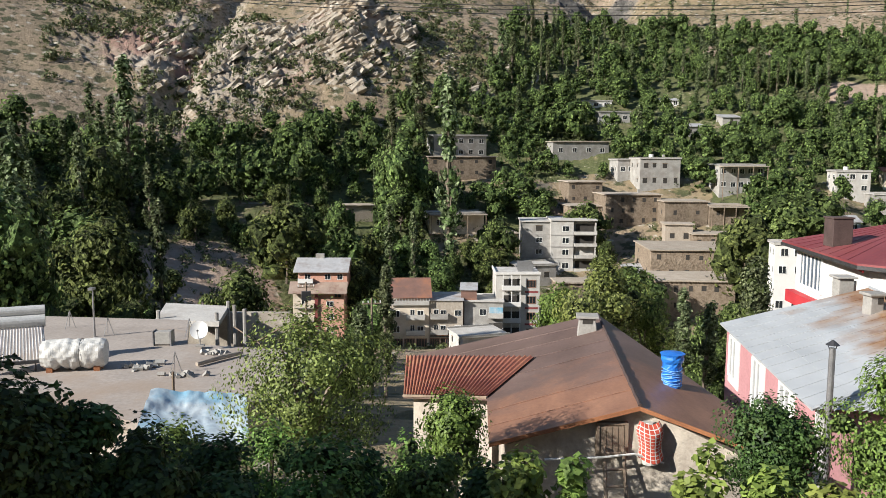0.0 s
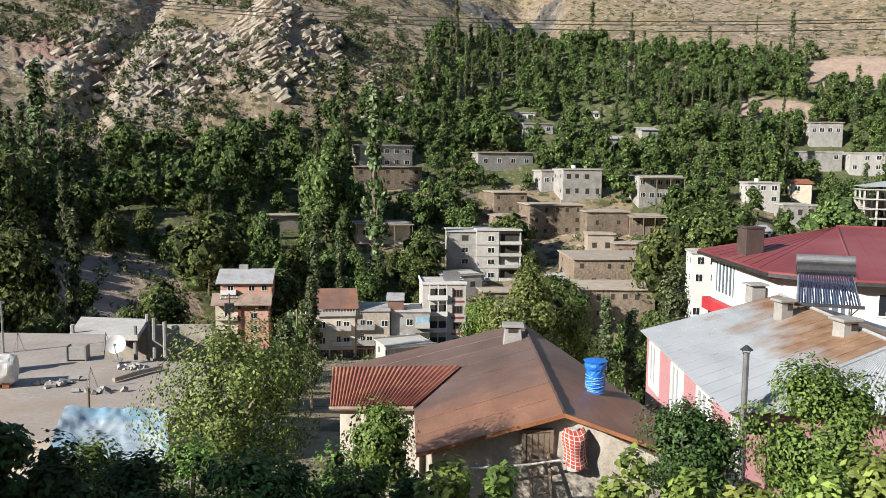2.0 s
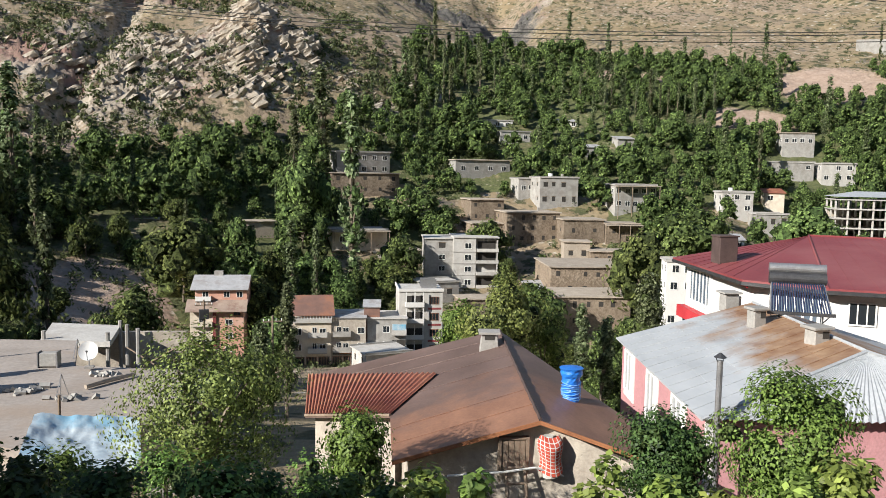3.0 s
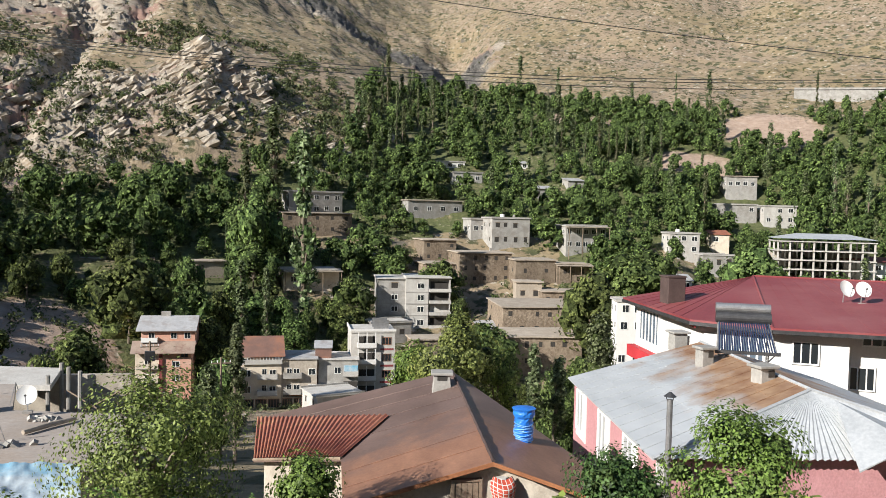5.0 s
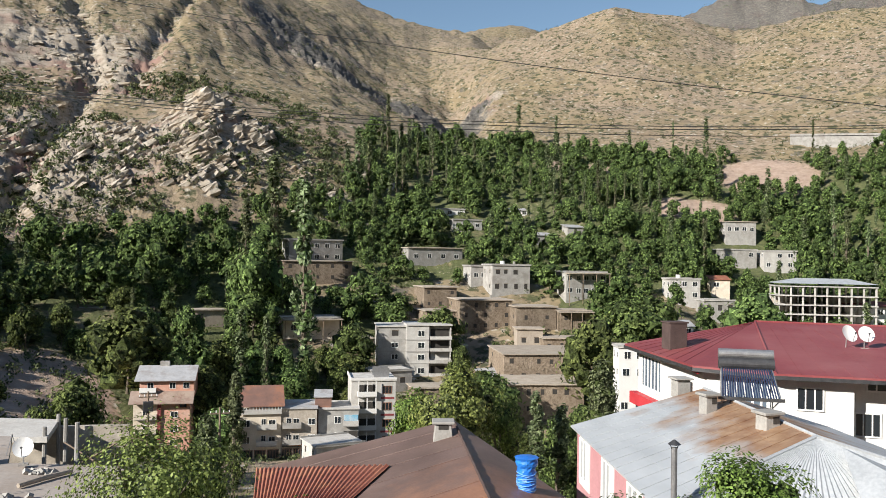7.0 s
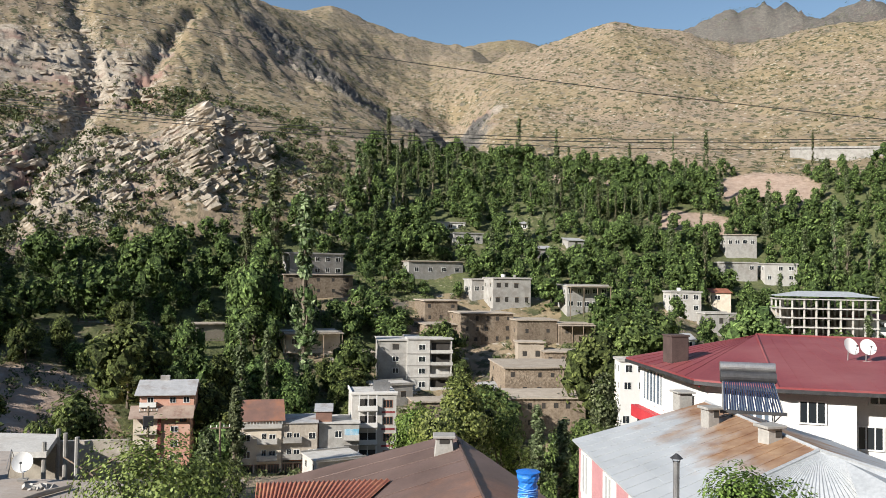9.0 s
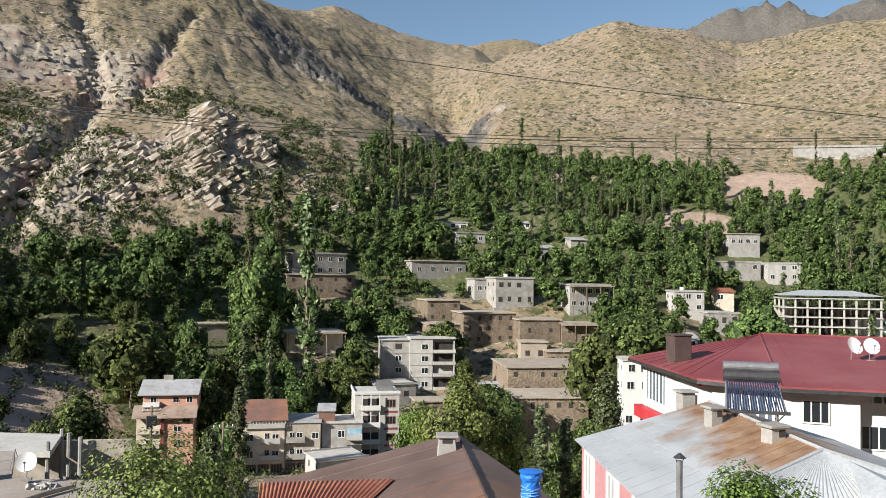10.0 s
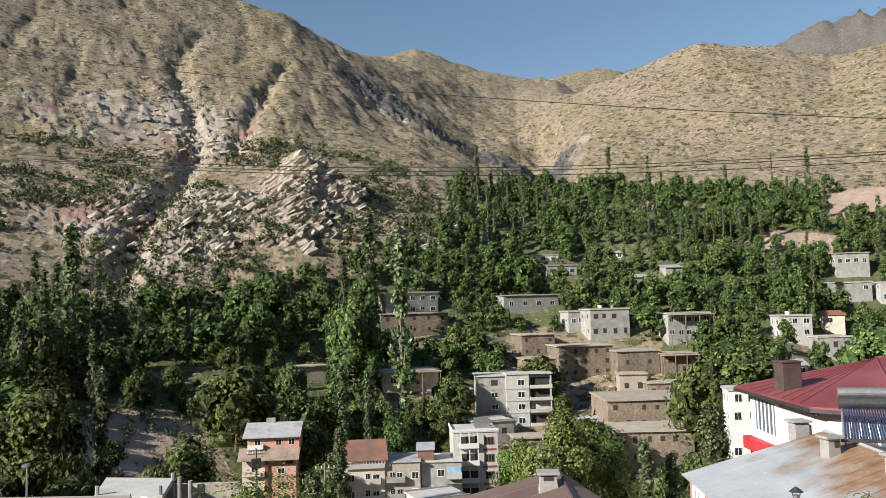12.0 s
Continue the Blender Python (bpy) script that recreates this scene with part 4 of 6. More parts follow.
def blanket():
    b = thing("blanket", pose(5.16, 19.30, -6.66), "red and white checked blanket hung over a bundle", "blanket")
    rows, bars = [], Mesh()
    def point(u, v, lift=0.0):
        ang = -1.9 + 3.8 * u
        r = 0.30 + 0.03 * math.sin(v * 7) + lift
        z = 0.02 - 0.92 * v
        squeeze = math.sin(min(1, v * 3.2 + 0.15) * math.pi / 2)
        return Vector((math.sin(ang) * r * (0.75 + 0.25 * squeeze) + 0.05 * v, -math.cos(ang) * r * squeeze + 0.1, z + 0.04 * math.sin(u * 9)))
    for j in range(17):
        rows.append([point(k / 20, j / 16) for k in range(21)])
    part("cloth", Mesh().sheet(rows), RED_CLOTH, b, "red checked cloth", True)
    for k in range(1, 9):
        part("stripe", Mesh().sheet([[point((k + s) / 9, j / 16, 0.006) for s in (-0.09, 0.09)] for j in range(17)]), WHITE_SHEET, b, "", True)
    for k in range(1, 10):
        part("stripe", Mesh().sheet([[point(j / 20, (k + s) / 10, 0.006) for j in range(21)] for s in (-0.09, 0.09)]), WHITE_SHEET, b, "", True)
    part("pole", Mesh().tube([(-2.6, 0.1, -0.95), (-1.2, 0.0, -0.85), (-0.4, -0.1, -0.72), (0.35, -0.05, -0.98)], 0.03, 6), WHITE_SHEET, b, "pale stick under the bundle")
    part("bundle", Mesh().tube([(0.0, 0.2, 0.0), (0.02, 0.15, -0.5), (0.05, 0.1, -1.05)], [0.16, 0.26, 0.2], 10), WHITE_SHEET, b, "white cloth bundle")


RED_CLOTH = surface("red_cloth", (0.42, 0.05, 0.03), (0.55, 0.09, 0.05), 6, 40, 0.9)


def blue_barrel():
    b = thing("barrel", pose(6.63, 22.68, -6.72), "bright blue plastic-wrapped barrel tied with cord on the roof", "barrel")
    rng = random.Random(5)
    rows = []
    for j in range(15):
        v = j / 14
        r = 0.25 + (0.10 * max(0, (v - 0.55) / 0.45)) + 0.02 * math.sin(v * 25)
        rows.append([(math.cos(2 * math.pi * k / 24) * (r + rng.uniform(-0.015, 0.015)), math.sin(2 * math.pi * k / 24) * (r + rng.uniform(-0.015, 0.015)), v * 1.02) for k in range(24)])
    rows = [r + r[:1] for r in rows]
    part("wrapping", Mesh().sheet(rows), BLUE_PLASTIC, b)
    part("top", Mesh().add([rows[-1][k] for k in range(24)] + [(0, 0, 1.06)], [(k, (k + 1) % 24, 24) for k in range(24)]), BLUE_PLASTIC, b)
    for k in range(7):
        z = 0.12 + 0.075 * k
        part("cord", Mesh().tube([(math.cos(u) * 0.285, math.sin(u) * 0.285, z + 0.03 * math.sin(u * 2 + k * 1.3)) for u in (2 * math.pi * i / 20 for i in range(21))], 0.014, 5), CORD, b)
    part("stand", Mesh().tube([(0.1, -0.1, -0.15), (0.1, -0.1, 0.15)], 0.05, 6).tube([(-0.15, 0.1, -0.15), (-0.15, 0.1, 0.15)], 0.05, 6), WOOD, b)


CORD = surface("light_blue_cord", (0.10, 0.32, 0.75), (0.22, 0.46, 0.85), 8, 40, 0.6)


# ---- the rose house with the grey tin roof ----
def rose_house():
    h = thing("house", Matrix.Identity(4), "rose-painted house under a patched grey and rusty tin roof", "house")
    e1, e2, r1, r2 = Vector((10.75, 30.66, -6.5)), Vector((9.49, 20.06, -6.5)), Vector((16.14, 30.09, -5.0)), Vector((15.02, 21.34, -5.0))
    f, g = Vector((19.9, 18.7, -6.5)), Vector((21.2, 29.4, -6.5))
    roof = part("roof", Mesh().slab([e1, e2, r2, r1], 0.05), OLD_TIN, h, "grey tin sheets with rust near the ridge")
    part("roof", Mesh().slab([r2, r1, g, f], 0.05), OLD_TIN, h)
    seams(roof, (e2, e1, r1, r2), 13, "seam", OLD_TIN, 0.008)
    for k in range(1, 5):
        p, q = e1.lerp(r1, k / 5), e2.lerp(r2, k / 5)
        part("lap", Mesh().tube([p + Vector((0, 0, 0.012)), q + Vector((0, 0, 0.004))], 0.005, 4), OLD_TIN, roof)
    rows, n = [], 150
    for v in (0, 0.5, 1):
        rows.append([r2.lerp(e2.lerp(f, k / n), max(0.02, v)) + Vector((0, 0, 0.03 * math.sin(k * 2 * math.pi / 3) * v)) for k in range(n + 1)])
    part("hip", Mesh().sheet(rows), GALV, roof, "corrugated galvanised hip end")
    part("ridge_cap", Mesh().tube([r1, r2], 0.07, 6).tube([r2, e2], 0.06, 6).tube([r2, f], 0.06, 6), GALV, roof)
    # little gabled porch roof on the hip
    pa, pb, pc, pd = Vector((15.3, 20.6, -5.15)), Vector((15.9, 18.2, -5.75)), Vector((14.4, 18.3, -6.45)), Vector((18.2, 18.2, -6.45))
    part("porch_roof", Mesh().slab([pa, pc, pb], 0.04).slab([pa, pb, pd], 0.04), GALV, roof, "small galvanised gable over the entrance")
    part("wall", Mesh().slab([(10.95, 30.4, -6.55), (9.85, 20.5, -6.55), (9.85, 20.5, -11.5), (10.95, 30.4, -11.5)], 0.3, (1, 0, 0))
         .slab([(9.85, 20.5, -6.55), (19.6, 19.2, -6.55), (19.6, 19.2, -11.5), (9.85, 20.5, -11.5)], 0.3, (0, 1, 0))
         .slab([(10.95, 30.4, -6.55), (20.9, 29.2, -6.55), (20.9, 29.2, -12), (10.95, 30.4, -12)], 0.3, (0, -1, 0)), ROSE, h, "rose-pink wall")
    wall_dir = (Vector((9.85, 20.5, 0)) - Vector((10.95, 30.4, 0))).normalized()
    turn = math.degrees(math.atan2(wall_dir.y, wall_dir.x))
    for u in (0.13, 0.45, 0.75):
        p = Vector((10.95, 30.4, 0)).lerp(Vector((9.85, 20.5, 0)), u)
        wm = pose(p.x, p.y, -7.55, 0, 0, turn + 180)
        part("window_surround", Mesh().box(-0.75, -0.1, -1.0, 0.75, 0.035, 0.95, wm), WHITE_PAINT, h, "white-painted window surround")
        window(h, wm @ pose(0, 0.06, 0.05), 1.05, 1.55, glass=PALE_GLASS)
    part("corner_strip", Mesh().box(9.8, 20.42, -11, 10.2, 20.5, -6.6), WHITE_PAINT, h)
    for x, y, s in ((14.6, 26.9, 0.5), (14.75, 23.4, 0.56)):
        z = -5.15
        m = pose(x, y, z, 0, 0, 8)
        c = part("chimney", bevelled(Mesh().box(-0.5 * s, -0.45 * s, -0.3, 0.5 * s, 0.45 * s, 0.42), 0.03), CONCRETE, h, "squat plastered chimney")
        c.matrix_local = m
        # dark box painted as the shade in the flue mouth
        part("chimney_mouth", Mesh().box(0.0, -0.45 * s - 0.01, 0.14, 0.42 * s, -0.45 * s + 0.1, 0.36), SHADE_PANEL, c)
        part("chimney_cap", bevelled(Mesh().box(-0.68 * s, -0.62 * s, 0.42, 0.68 * s, 0.62 * s, 0.52), 0.02), CONCRETE, c)
    c = part("chimney", bevelled(Mesh().box(-0.4, -0.4, -0.3, 0.4, 0.4, 0.75).box(-0.55, -0.55, 0.75, 0.55, 0.55, 0.85), 0.02), CONCRETE, h, "plastered chimney behind the ridge")
    c.matrix_local = pose(15.75, 31.3, -5.35) @ Matrix.Scale(0.72, 4)
    # stove pipe in front of the corner
    pipe = thing("stove_pipe", pose(9.78, 19.75, -11), "tall steel stove pipe with a cap beside the wall", "pipe")
    part("flue", Mesh().tube([(0, 0, 0.2), (0, 0, 6.18)], 0.08, 12), STEEL, pipe)
    for z in (2.6, 4.4):
        part("band", Mesh().tube([(0, 0, z), (0, 0, z + 0.06)], 0.09, 12), DARK_METAL, pipe)
    part("cap", Mesh().tube([(0, 0, 6.26), (0, 0, 6.38)], [0.17, 0.03], 12), DARK_METAL, pipe)
    part("cap_strut", Mesh().tube([(0.08, 0, 6.15), (0.12, 0, 6.28)], 0.012, 4).tube([(-0.08, 0, 6.15), (-0.12, 0, 6.28)], 0.012, 4), DARK_METAL, pipe)


def old_tin():
    m, nt, p = base_mat("old_tin_sheets", 0.5, 0.25)
    grey = ramp(nt, noise_out(nt, 0.7, 4, 0.6, (1, 0.3, 1)), ((0.3, (0.40, 0.42, 0.44)), (0.7, (0.56, 0.58, 0.60))))
    rust = ramp(nt, noise_out(nt, 1.6, 5, 0.65), ((0.3, (0.25, 0.125, 0.065)), (0.7, (0.44, 0.29, 0.18))))
    co = nt.nodes.new("ShaderNodeTexCoord").outputs["Object"]
    sp = nt.nodes.new("ShaderNodeSeparateXYZ")
    nt.links.new(co, sp.inputs[0])
    # rust gathers along the ridge, where the old sheets were never painted
    near = math_node(nt, "ADD", math_node(nt, "MULTIPLY", math_node(nt, "ADD", sp.outputs[2], 5.85), 1.3), math_node(nt, "MULTIPLY", math_node(nt, "SUBTRACT", noise_out(nt, 0.45, 5, 0.6), 0.5), 2.6))
    f = ramp(nt, near, ((0.1, (0, 0, 0)), (0.75, (1, 1, 1))))
    nt.links.new(mix(nt, f, grey, rust), p.inputs["Base Color"])
    bump(nt, noise_out(nt, 8, 3), 0.12, 0.01)
    return m


OLD_TIN = old_tin()


# ---- solar water heater ----
def solar_heater(m, w, group_label, tank=None, tube=None):
    s = thing("solar_water_heater", m, group_label, "solar heater")
    part("tank", Mesh().tube([(-w / 2 - 0.1, 0.9, 1.28), (w / 2 + 0.1, 0.9, 1.28)], 0.24, 16), tank or DARK_METAL, s, "long storage tank")
    part("upper_tank", Mesh().tube([(-w / 2 - 0.1, 1.1, 1.66), (w / 2 + 0.1, 1.1, 1.66)], 0.2, 16), tank or STEEL, s, "upper feed tank")
    for k in range(22):
        x = -w / 2 + w * (k + 0.5) / 22
        part("glass_tube", Mesh().tube([(x, 0.8, 1.12), (x * 1.12, -0.75, 0.12)], 0.032, 6), tube or TUBE, s)
    part("foot_rail", Mesh().box(-w / 2 - 0.25, -0.85, 0.04, w / 2 + 0.25, -0.72, 0.16), DARK_METAL, s)
    for x in (-w / 2, w / 2):
        part("leg", Mesh().tube([(x, 1.05, 1.1), (x, 1.05, -0.75)], 0.03, 5), STEEL, s)
        part("side_rail", Mesh().tube([(x, 0.8, 1.1), (x * 1.12, -0.8, 0.1)], 0.03, 5), STEEL, s)
        part("brace", Mesh().tube([(x, 1.05, -0.6), (x * 1.1, -0.75, 0.1)], 0.025, 5), STEEL, s)
        part("front_leg", Mesh().tube([(x * 0.8, -0.75, 0.1), (x * 0.8, -0.7, -0.6)], 0.03, 5), DARK_METAL, s)
    return s


TUBE = surface("dark_glass_tube", (0.02, 0.03, 0.06), (0.035, 0.05, 0.10), 3, 20, 0.15, relief=0.02)


# ---- the white building with the red roof ----
def white_building():
    b = thing("building", Matrix.Identity(4), "white-plastered apartment building under a red tin hip roof", "building")
    eL, eM, eF, eR = Vector((20.7, 48.9, -5.2)), Vector((19.9, 38.3, -5.2)), Vector((22.6, 35.2, -5.2)), Vector((45.0, 24.6, -5.2))
    back = Vector((52.0, 39.5, -5.2))
    far = Vector((30.0, 57.0, -5.2))
    k1, k2 = Vector((30.0, 49.2, -3.8)), Vector((44.5, 41.0, -3.8))
    roof = part("roof", Mesh().slab([eF, eR, k2, k1], 0.1), RED_TIN, b, "weathered red tin hip roof")
    for outline in ((eM, eF, k1), (eL, eM, k1), (eL, k1, far), (k1, k2, back, far), (eR, back, k2)):
        part("roof_slope", Mesh().slab(outline, 0.1), RED_TIN, b)
    part("hip_cap", Mesh().tube([k1 + Vector((0, 0, 0.03)), eF], 0.07, 6).tube([k1 + Vector((0, 0, 0.03)), k2], 0.07, 6), RED_TIN, roof)
    seams(roof, (eF, eR, k2, k1), 22, "seam", RED_TIN, 0.011)
    seams(roof, (eL, eM, k1, k1), 9, "seam", RED_TIN, 0.011)
    for p, q in ((eL, eM), (eM, eF), (eF, eR)):
        n = (q - p).normalized()
        part("fascia", Mesh().slab([p + Vector((0, 0, -0.1)), q + Vector((0, 0, -0.1)), q + Vector((0, 0, -0.28)), p + Vector((0, 0, -0.28))], 0.06, (n.y, -n.x, 0)), DARK_METAL, roof, "dark eaves edge")
    def wall(name, p, q, z0, z1, material, label="", thick=0.3):
        n = (q - p).normalized()
        return part(name, Mesh().slab([(p.x, p.y, z1), (q.x, q.y, z1), (q.x, q.y, z0), (p.x, p.y, z0)], thick, (-n.y, n.x, 0)), material, b, label)
    wL, wM, wF, wC, wD, wR = Vector((21.4, 48.3, 0)), Vector((20.7, 38.7, 0)), Vector((22.9, 36.0, 0)), Vector((26.2, 34.4, 0)), Vector((26.8, 35.2, 0)), Vector((45, 26.6, 0))
    for p, q in ((wL, wM), (wM, wF), (wF, wC), (wC, wD), (wD, wR)):
        wall("wall", p, q, -18, -5.45, WHITE_PAINT, "white plastered wall")
    def at(p, q, u, z, out=0.02):
        d = (q - p).normalized()
        r = p.lerp(q, u)
        return pose(r.x + d.y * out, r.y - d.x * out, z, 0, 0, math.degrees(math.atan2(d.y, d.x)) + 180)
    window(b, at(wF, wC, 0.47, -6.45), 1.25, 1.15, PVC, 2)
    window(b, at(wD, wR, 0.03, -7.7), 1.2, 1.2, PVC, 2)
    window(b, at(wD, wR, 0.06, -5.85), 1.4, 0.5, PVC, 2)
    window(b, at(wD, wR, 0.35, -7.0), 1.3, 1.2, PVC, 2)
    window(b, at(wL, wM, 0.25, -6.7, 0.03), 3.4, 2.2, PVC, 5, "tall glazed bay window with pale mullions", SKY_GLASS)
    window(b, at(wL, wM, 0.84, -6.9), 1.0, 1.3, PVC, 1)
    window(b, at(wM, wF, 0.62, -6.5), 2.5, 1.9, PVC, 5, "glazed balcony behind the solar heater", SKY_GLASS)
    m = at(wL, wM, 0.25, -8.3, 0.0)
    part("balcony_panel", Mesh().box(-2.2, 0, -0.55, 2.6, 0.5, 0.15, m), RED_PAINT, b, "red balcony panel")
    part("red_verge", Mesh().slab([(20.55, 40.2, -5.3), (20.2, 38.2, -5.3), (20.2, 38.2, -5.62), (20.55, 40.2, -5.62)], 0.08, (-1, 0, 0)), RED_PAINT, b, "red corrugated verge sheet")
    part("wall_back", Mesh().slab([(51, 39.5, -5.4), (30.0, 56, -5.4), (30.0, 56, -18), (51, 39.5, -18)], 0.3, (0, -1, 0)).slab([(21.4, 48.3, -5.4), (30, 56, -5.4), (30, 56, -18), (21.4, 48.3, -18)], 0.3, (0, -1, 0)).slab([(45, 26.6, -5.4), (51, 39.5, -5.4), (51, 39.5, -18), (45, 26.6, -18)], 0.3, (-1, 0, 0)), WHITE_PAINT, b)
    c = part("chimney", bevelled(Mesh().box(-0.55, -0.55, -0.8, 0.55, 0.55, 1.25), 0.03), DARK_CHIMNEY, b, "dark brown square chimney")
    c.matrix_local = pose(21.9, 44.4, -4.75)
    part("chimney_rim", Mesh().box(-0.6, -0.6, 1.25, 0.6, 0.6, 1.33), DARK_CHIMNEY, c)



def satellite_dish(m, r, label="white satellite dish on a short bracket"):
    d = thing("satellite_dish", m, label, "satellite dish", "rooftop dishes")
    rings, n = 7, 28
    verts, faces = [], []
    for j in range(rings + 1):
        v = j / rings
        verts += [(math.cos(2 * math.pi * k / n) * r * v, -0.22 * r * v * v, math.sin(2 * math.pi * k / n) * r * v * 1.08) for k in range(n)]
    for j in range(rings):
        faces += [(j * n + k, j * n + (k + 1) % n, (j + 1) * n + (k + 1) % n, (j + 1) * n + k) for k in range(n)]
    tilt = pose(0, 0, 0, -28, 0, 0)
    me = Mesh().add([tilt @ Vector(v) for v in verts], faces).add([tilt @ (Vector(v) + Vector((0, 0.02, 0))) for v in verts], [q[::-1] for q in faces])
    part("reflector", me, DISH_WHITE, d, "", True)
    arm = part("feed_arm", Mesh().tube([tilt @ Vector((0, -0.1, -r)), tilt @ Vector((0, -r * 1.0, -r * 0.35))], 0.02, 5), STEEL, d)
    part("feed_horn", Mesh().tube([tilt @ Vector((0, -r * 1.1, -r * 0.32)), tilt @ Vector((0, -r * 0.95, -r * 0.28))], 0.05, 8), DARK_METAL, arm)
    part("mast", Mesh().tube([(0, 0.12, 0), (0, 0.2, -r - 0.35)], 0.035, 6), STEEL, d)
    part("foot", Mesh().box(-0.2, 0.0, -r - 0.4, 0.2, 0.4, -r - 0.32), CONCRETE, d)
    return d


# ---- the flat-roofed building and what stands on it ----
FLAT = -9.6


def flat_building():
    b = thing("flat_roofed_building", Matrix.Identity(4), "low building with a broad dusty earth-covered flat roof", "building")
    rim = [(-27.0, 47.0), (-14.6, 45.6), (-12.9, 39.8), (-7.6, 38.6), (-6.4, 31.0), (-10.9, 27.9), (-14.5, 29.4), (-30.0, 30.5)]
    part("roof", Mesh().slab([(x, y, FLAT) for x, y in rim], 0.35), DUSTY_ROOF, b, "dusty grey-brown roof surface")
    c = Vector((-16, 38, 0))
    inner = [(c.x + (x - c.x) * 0.97, c.y + (y - c.y) * 0.97) for x, y in rim]
    part("wall", Mesh().slab([(x, y, FLAT - 0.35) for x, y in inner], 5.5), PLASTER, b)
    # unfinished shell behind the notch
    s = thing("building_shell", Matrix.Identity(4), "half-built concrete shell with bare posts", "building")
    part("slab", Mesh().slab([(-18.3, 52.5, -9.9), (-13.9, 51.5, -9.9), (-13.3, 47.0, -10.0), (-17.3, 47.6, -10.0)], 0.3), PALE_CONCRETE, s)
    for x, y in ((-13.5, 47.3), (-12.5, 47.6), (-13.8, 51.0), (-17.2, 47.9), (-11.6, 46.4)):
        part("post", Mesh().tube([(x, y, -14), (x, y, -9.5 + 0.4 * (x > -13))], 0.12, 7), CONCRETE, s)
    part("back_wall", Mesh().box(-17.8, 51.8, -15, -10.0, 52.2, -10.4), PLASTER, s)
    part("brace", Mesh().tube([(-13.3, 47.2, -12.5), (-9.5, 46.2, -10.2)], 0.05, 5).tube([(-12.4, 47.0, -10.3), (-9.3, 46.0, -12.0)], 0.05, 5), WOOD, s)


DUSTY_ROOF = surface("dusty_roof", (0.285, 0.248, 0.222), (0.385, 0.338, 0.305), 0.35, 5, 0.95, relief=0.4, depth=0.03, stain=(0.33, 0.255, 0.20), stain_scale=0.15)


def wrapped_tank():
    """A roof tank under white sheeting, lying on its side, with the solar frame in front."""
    t = thing("wrapped_water_tank", pose(-16.3, 34.9, FLAT, 0, 0, 10) @ Matrix.Scale(0.85, 4), "white plastic-sheeted water tank lying on the roof", "water tank")
    rows = []
    for j in range(41):
        u = j / 40
        row = []
        for k in range(36):
            a = 2 * math.pi * k / 36
            r = 0.72 + 0.07 * noise.noise((u * 9, a * 1.3, 1)) + 0.10 * abs(noise.noise((u * 5 + a, a * 2.2, 4))) - 0.03 * math.exp(-((u - 0.62) / 0.03) ** 2)
            r *= 1.0 - 0.10 * max(0, abs(u - 0.5) - 0.42) / 0.08
            drop = 0.16 * max(0.0, -math.sin(a)) * noise.noise((u * 12, a, 7))
            row.append((-1.55 + 3.1 * u, math.cos(a) * r, 0.86 + math.sin(a) * r * 1.02 + drop))
        rows.append(row + row[:1])
    part("sheeting", Mesh().sheet(rows), WHITE_SHEET, t)
    for e, x in ((rows[0], -1.62), (rows[-1], 1.66)):
        part("end_sheet", Mesh().add(e[:36] + [(x, 0, 0.82)], [(k, (k + 1) % 36, 36) for k in range(36)]), WHITE_SHEET, t)
    part("cord", Mesh().tube([(0.37, math.cos(a) * 0.76, 0.86 + math.sin(a) * 0.77) for a in (2 * math.pi * k / 20 for k in range(21))], 0.015, 4), CABLE, t)
    for x in (-1.15, 1.15):
        part("cradle", Mesh().box(x - 0.15, -0.5, 0, x + 0.15, 0.5, 0.25), RUST_EDGE, t)


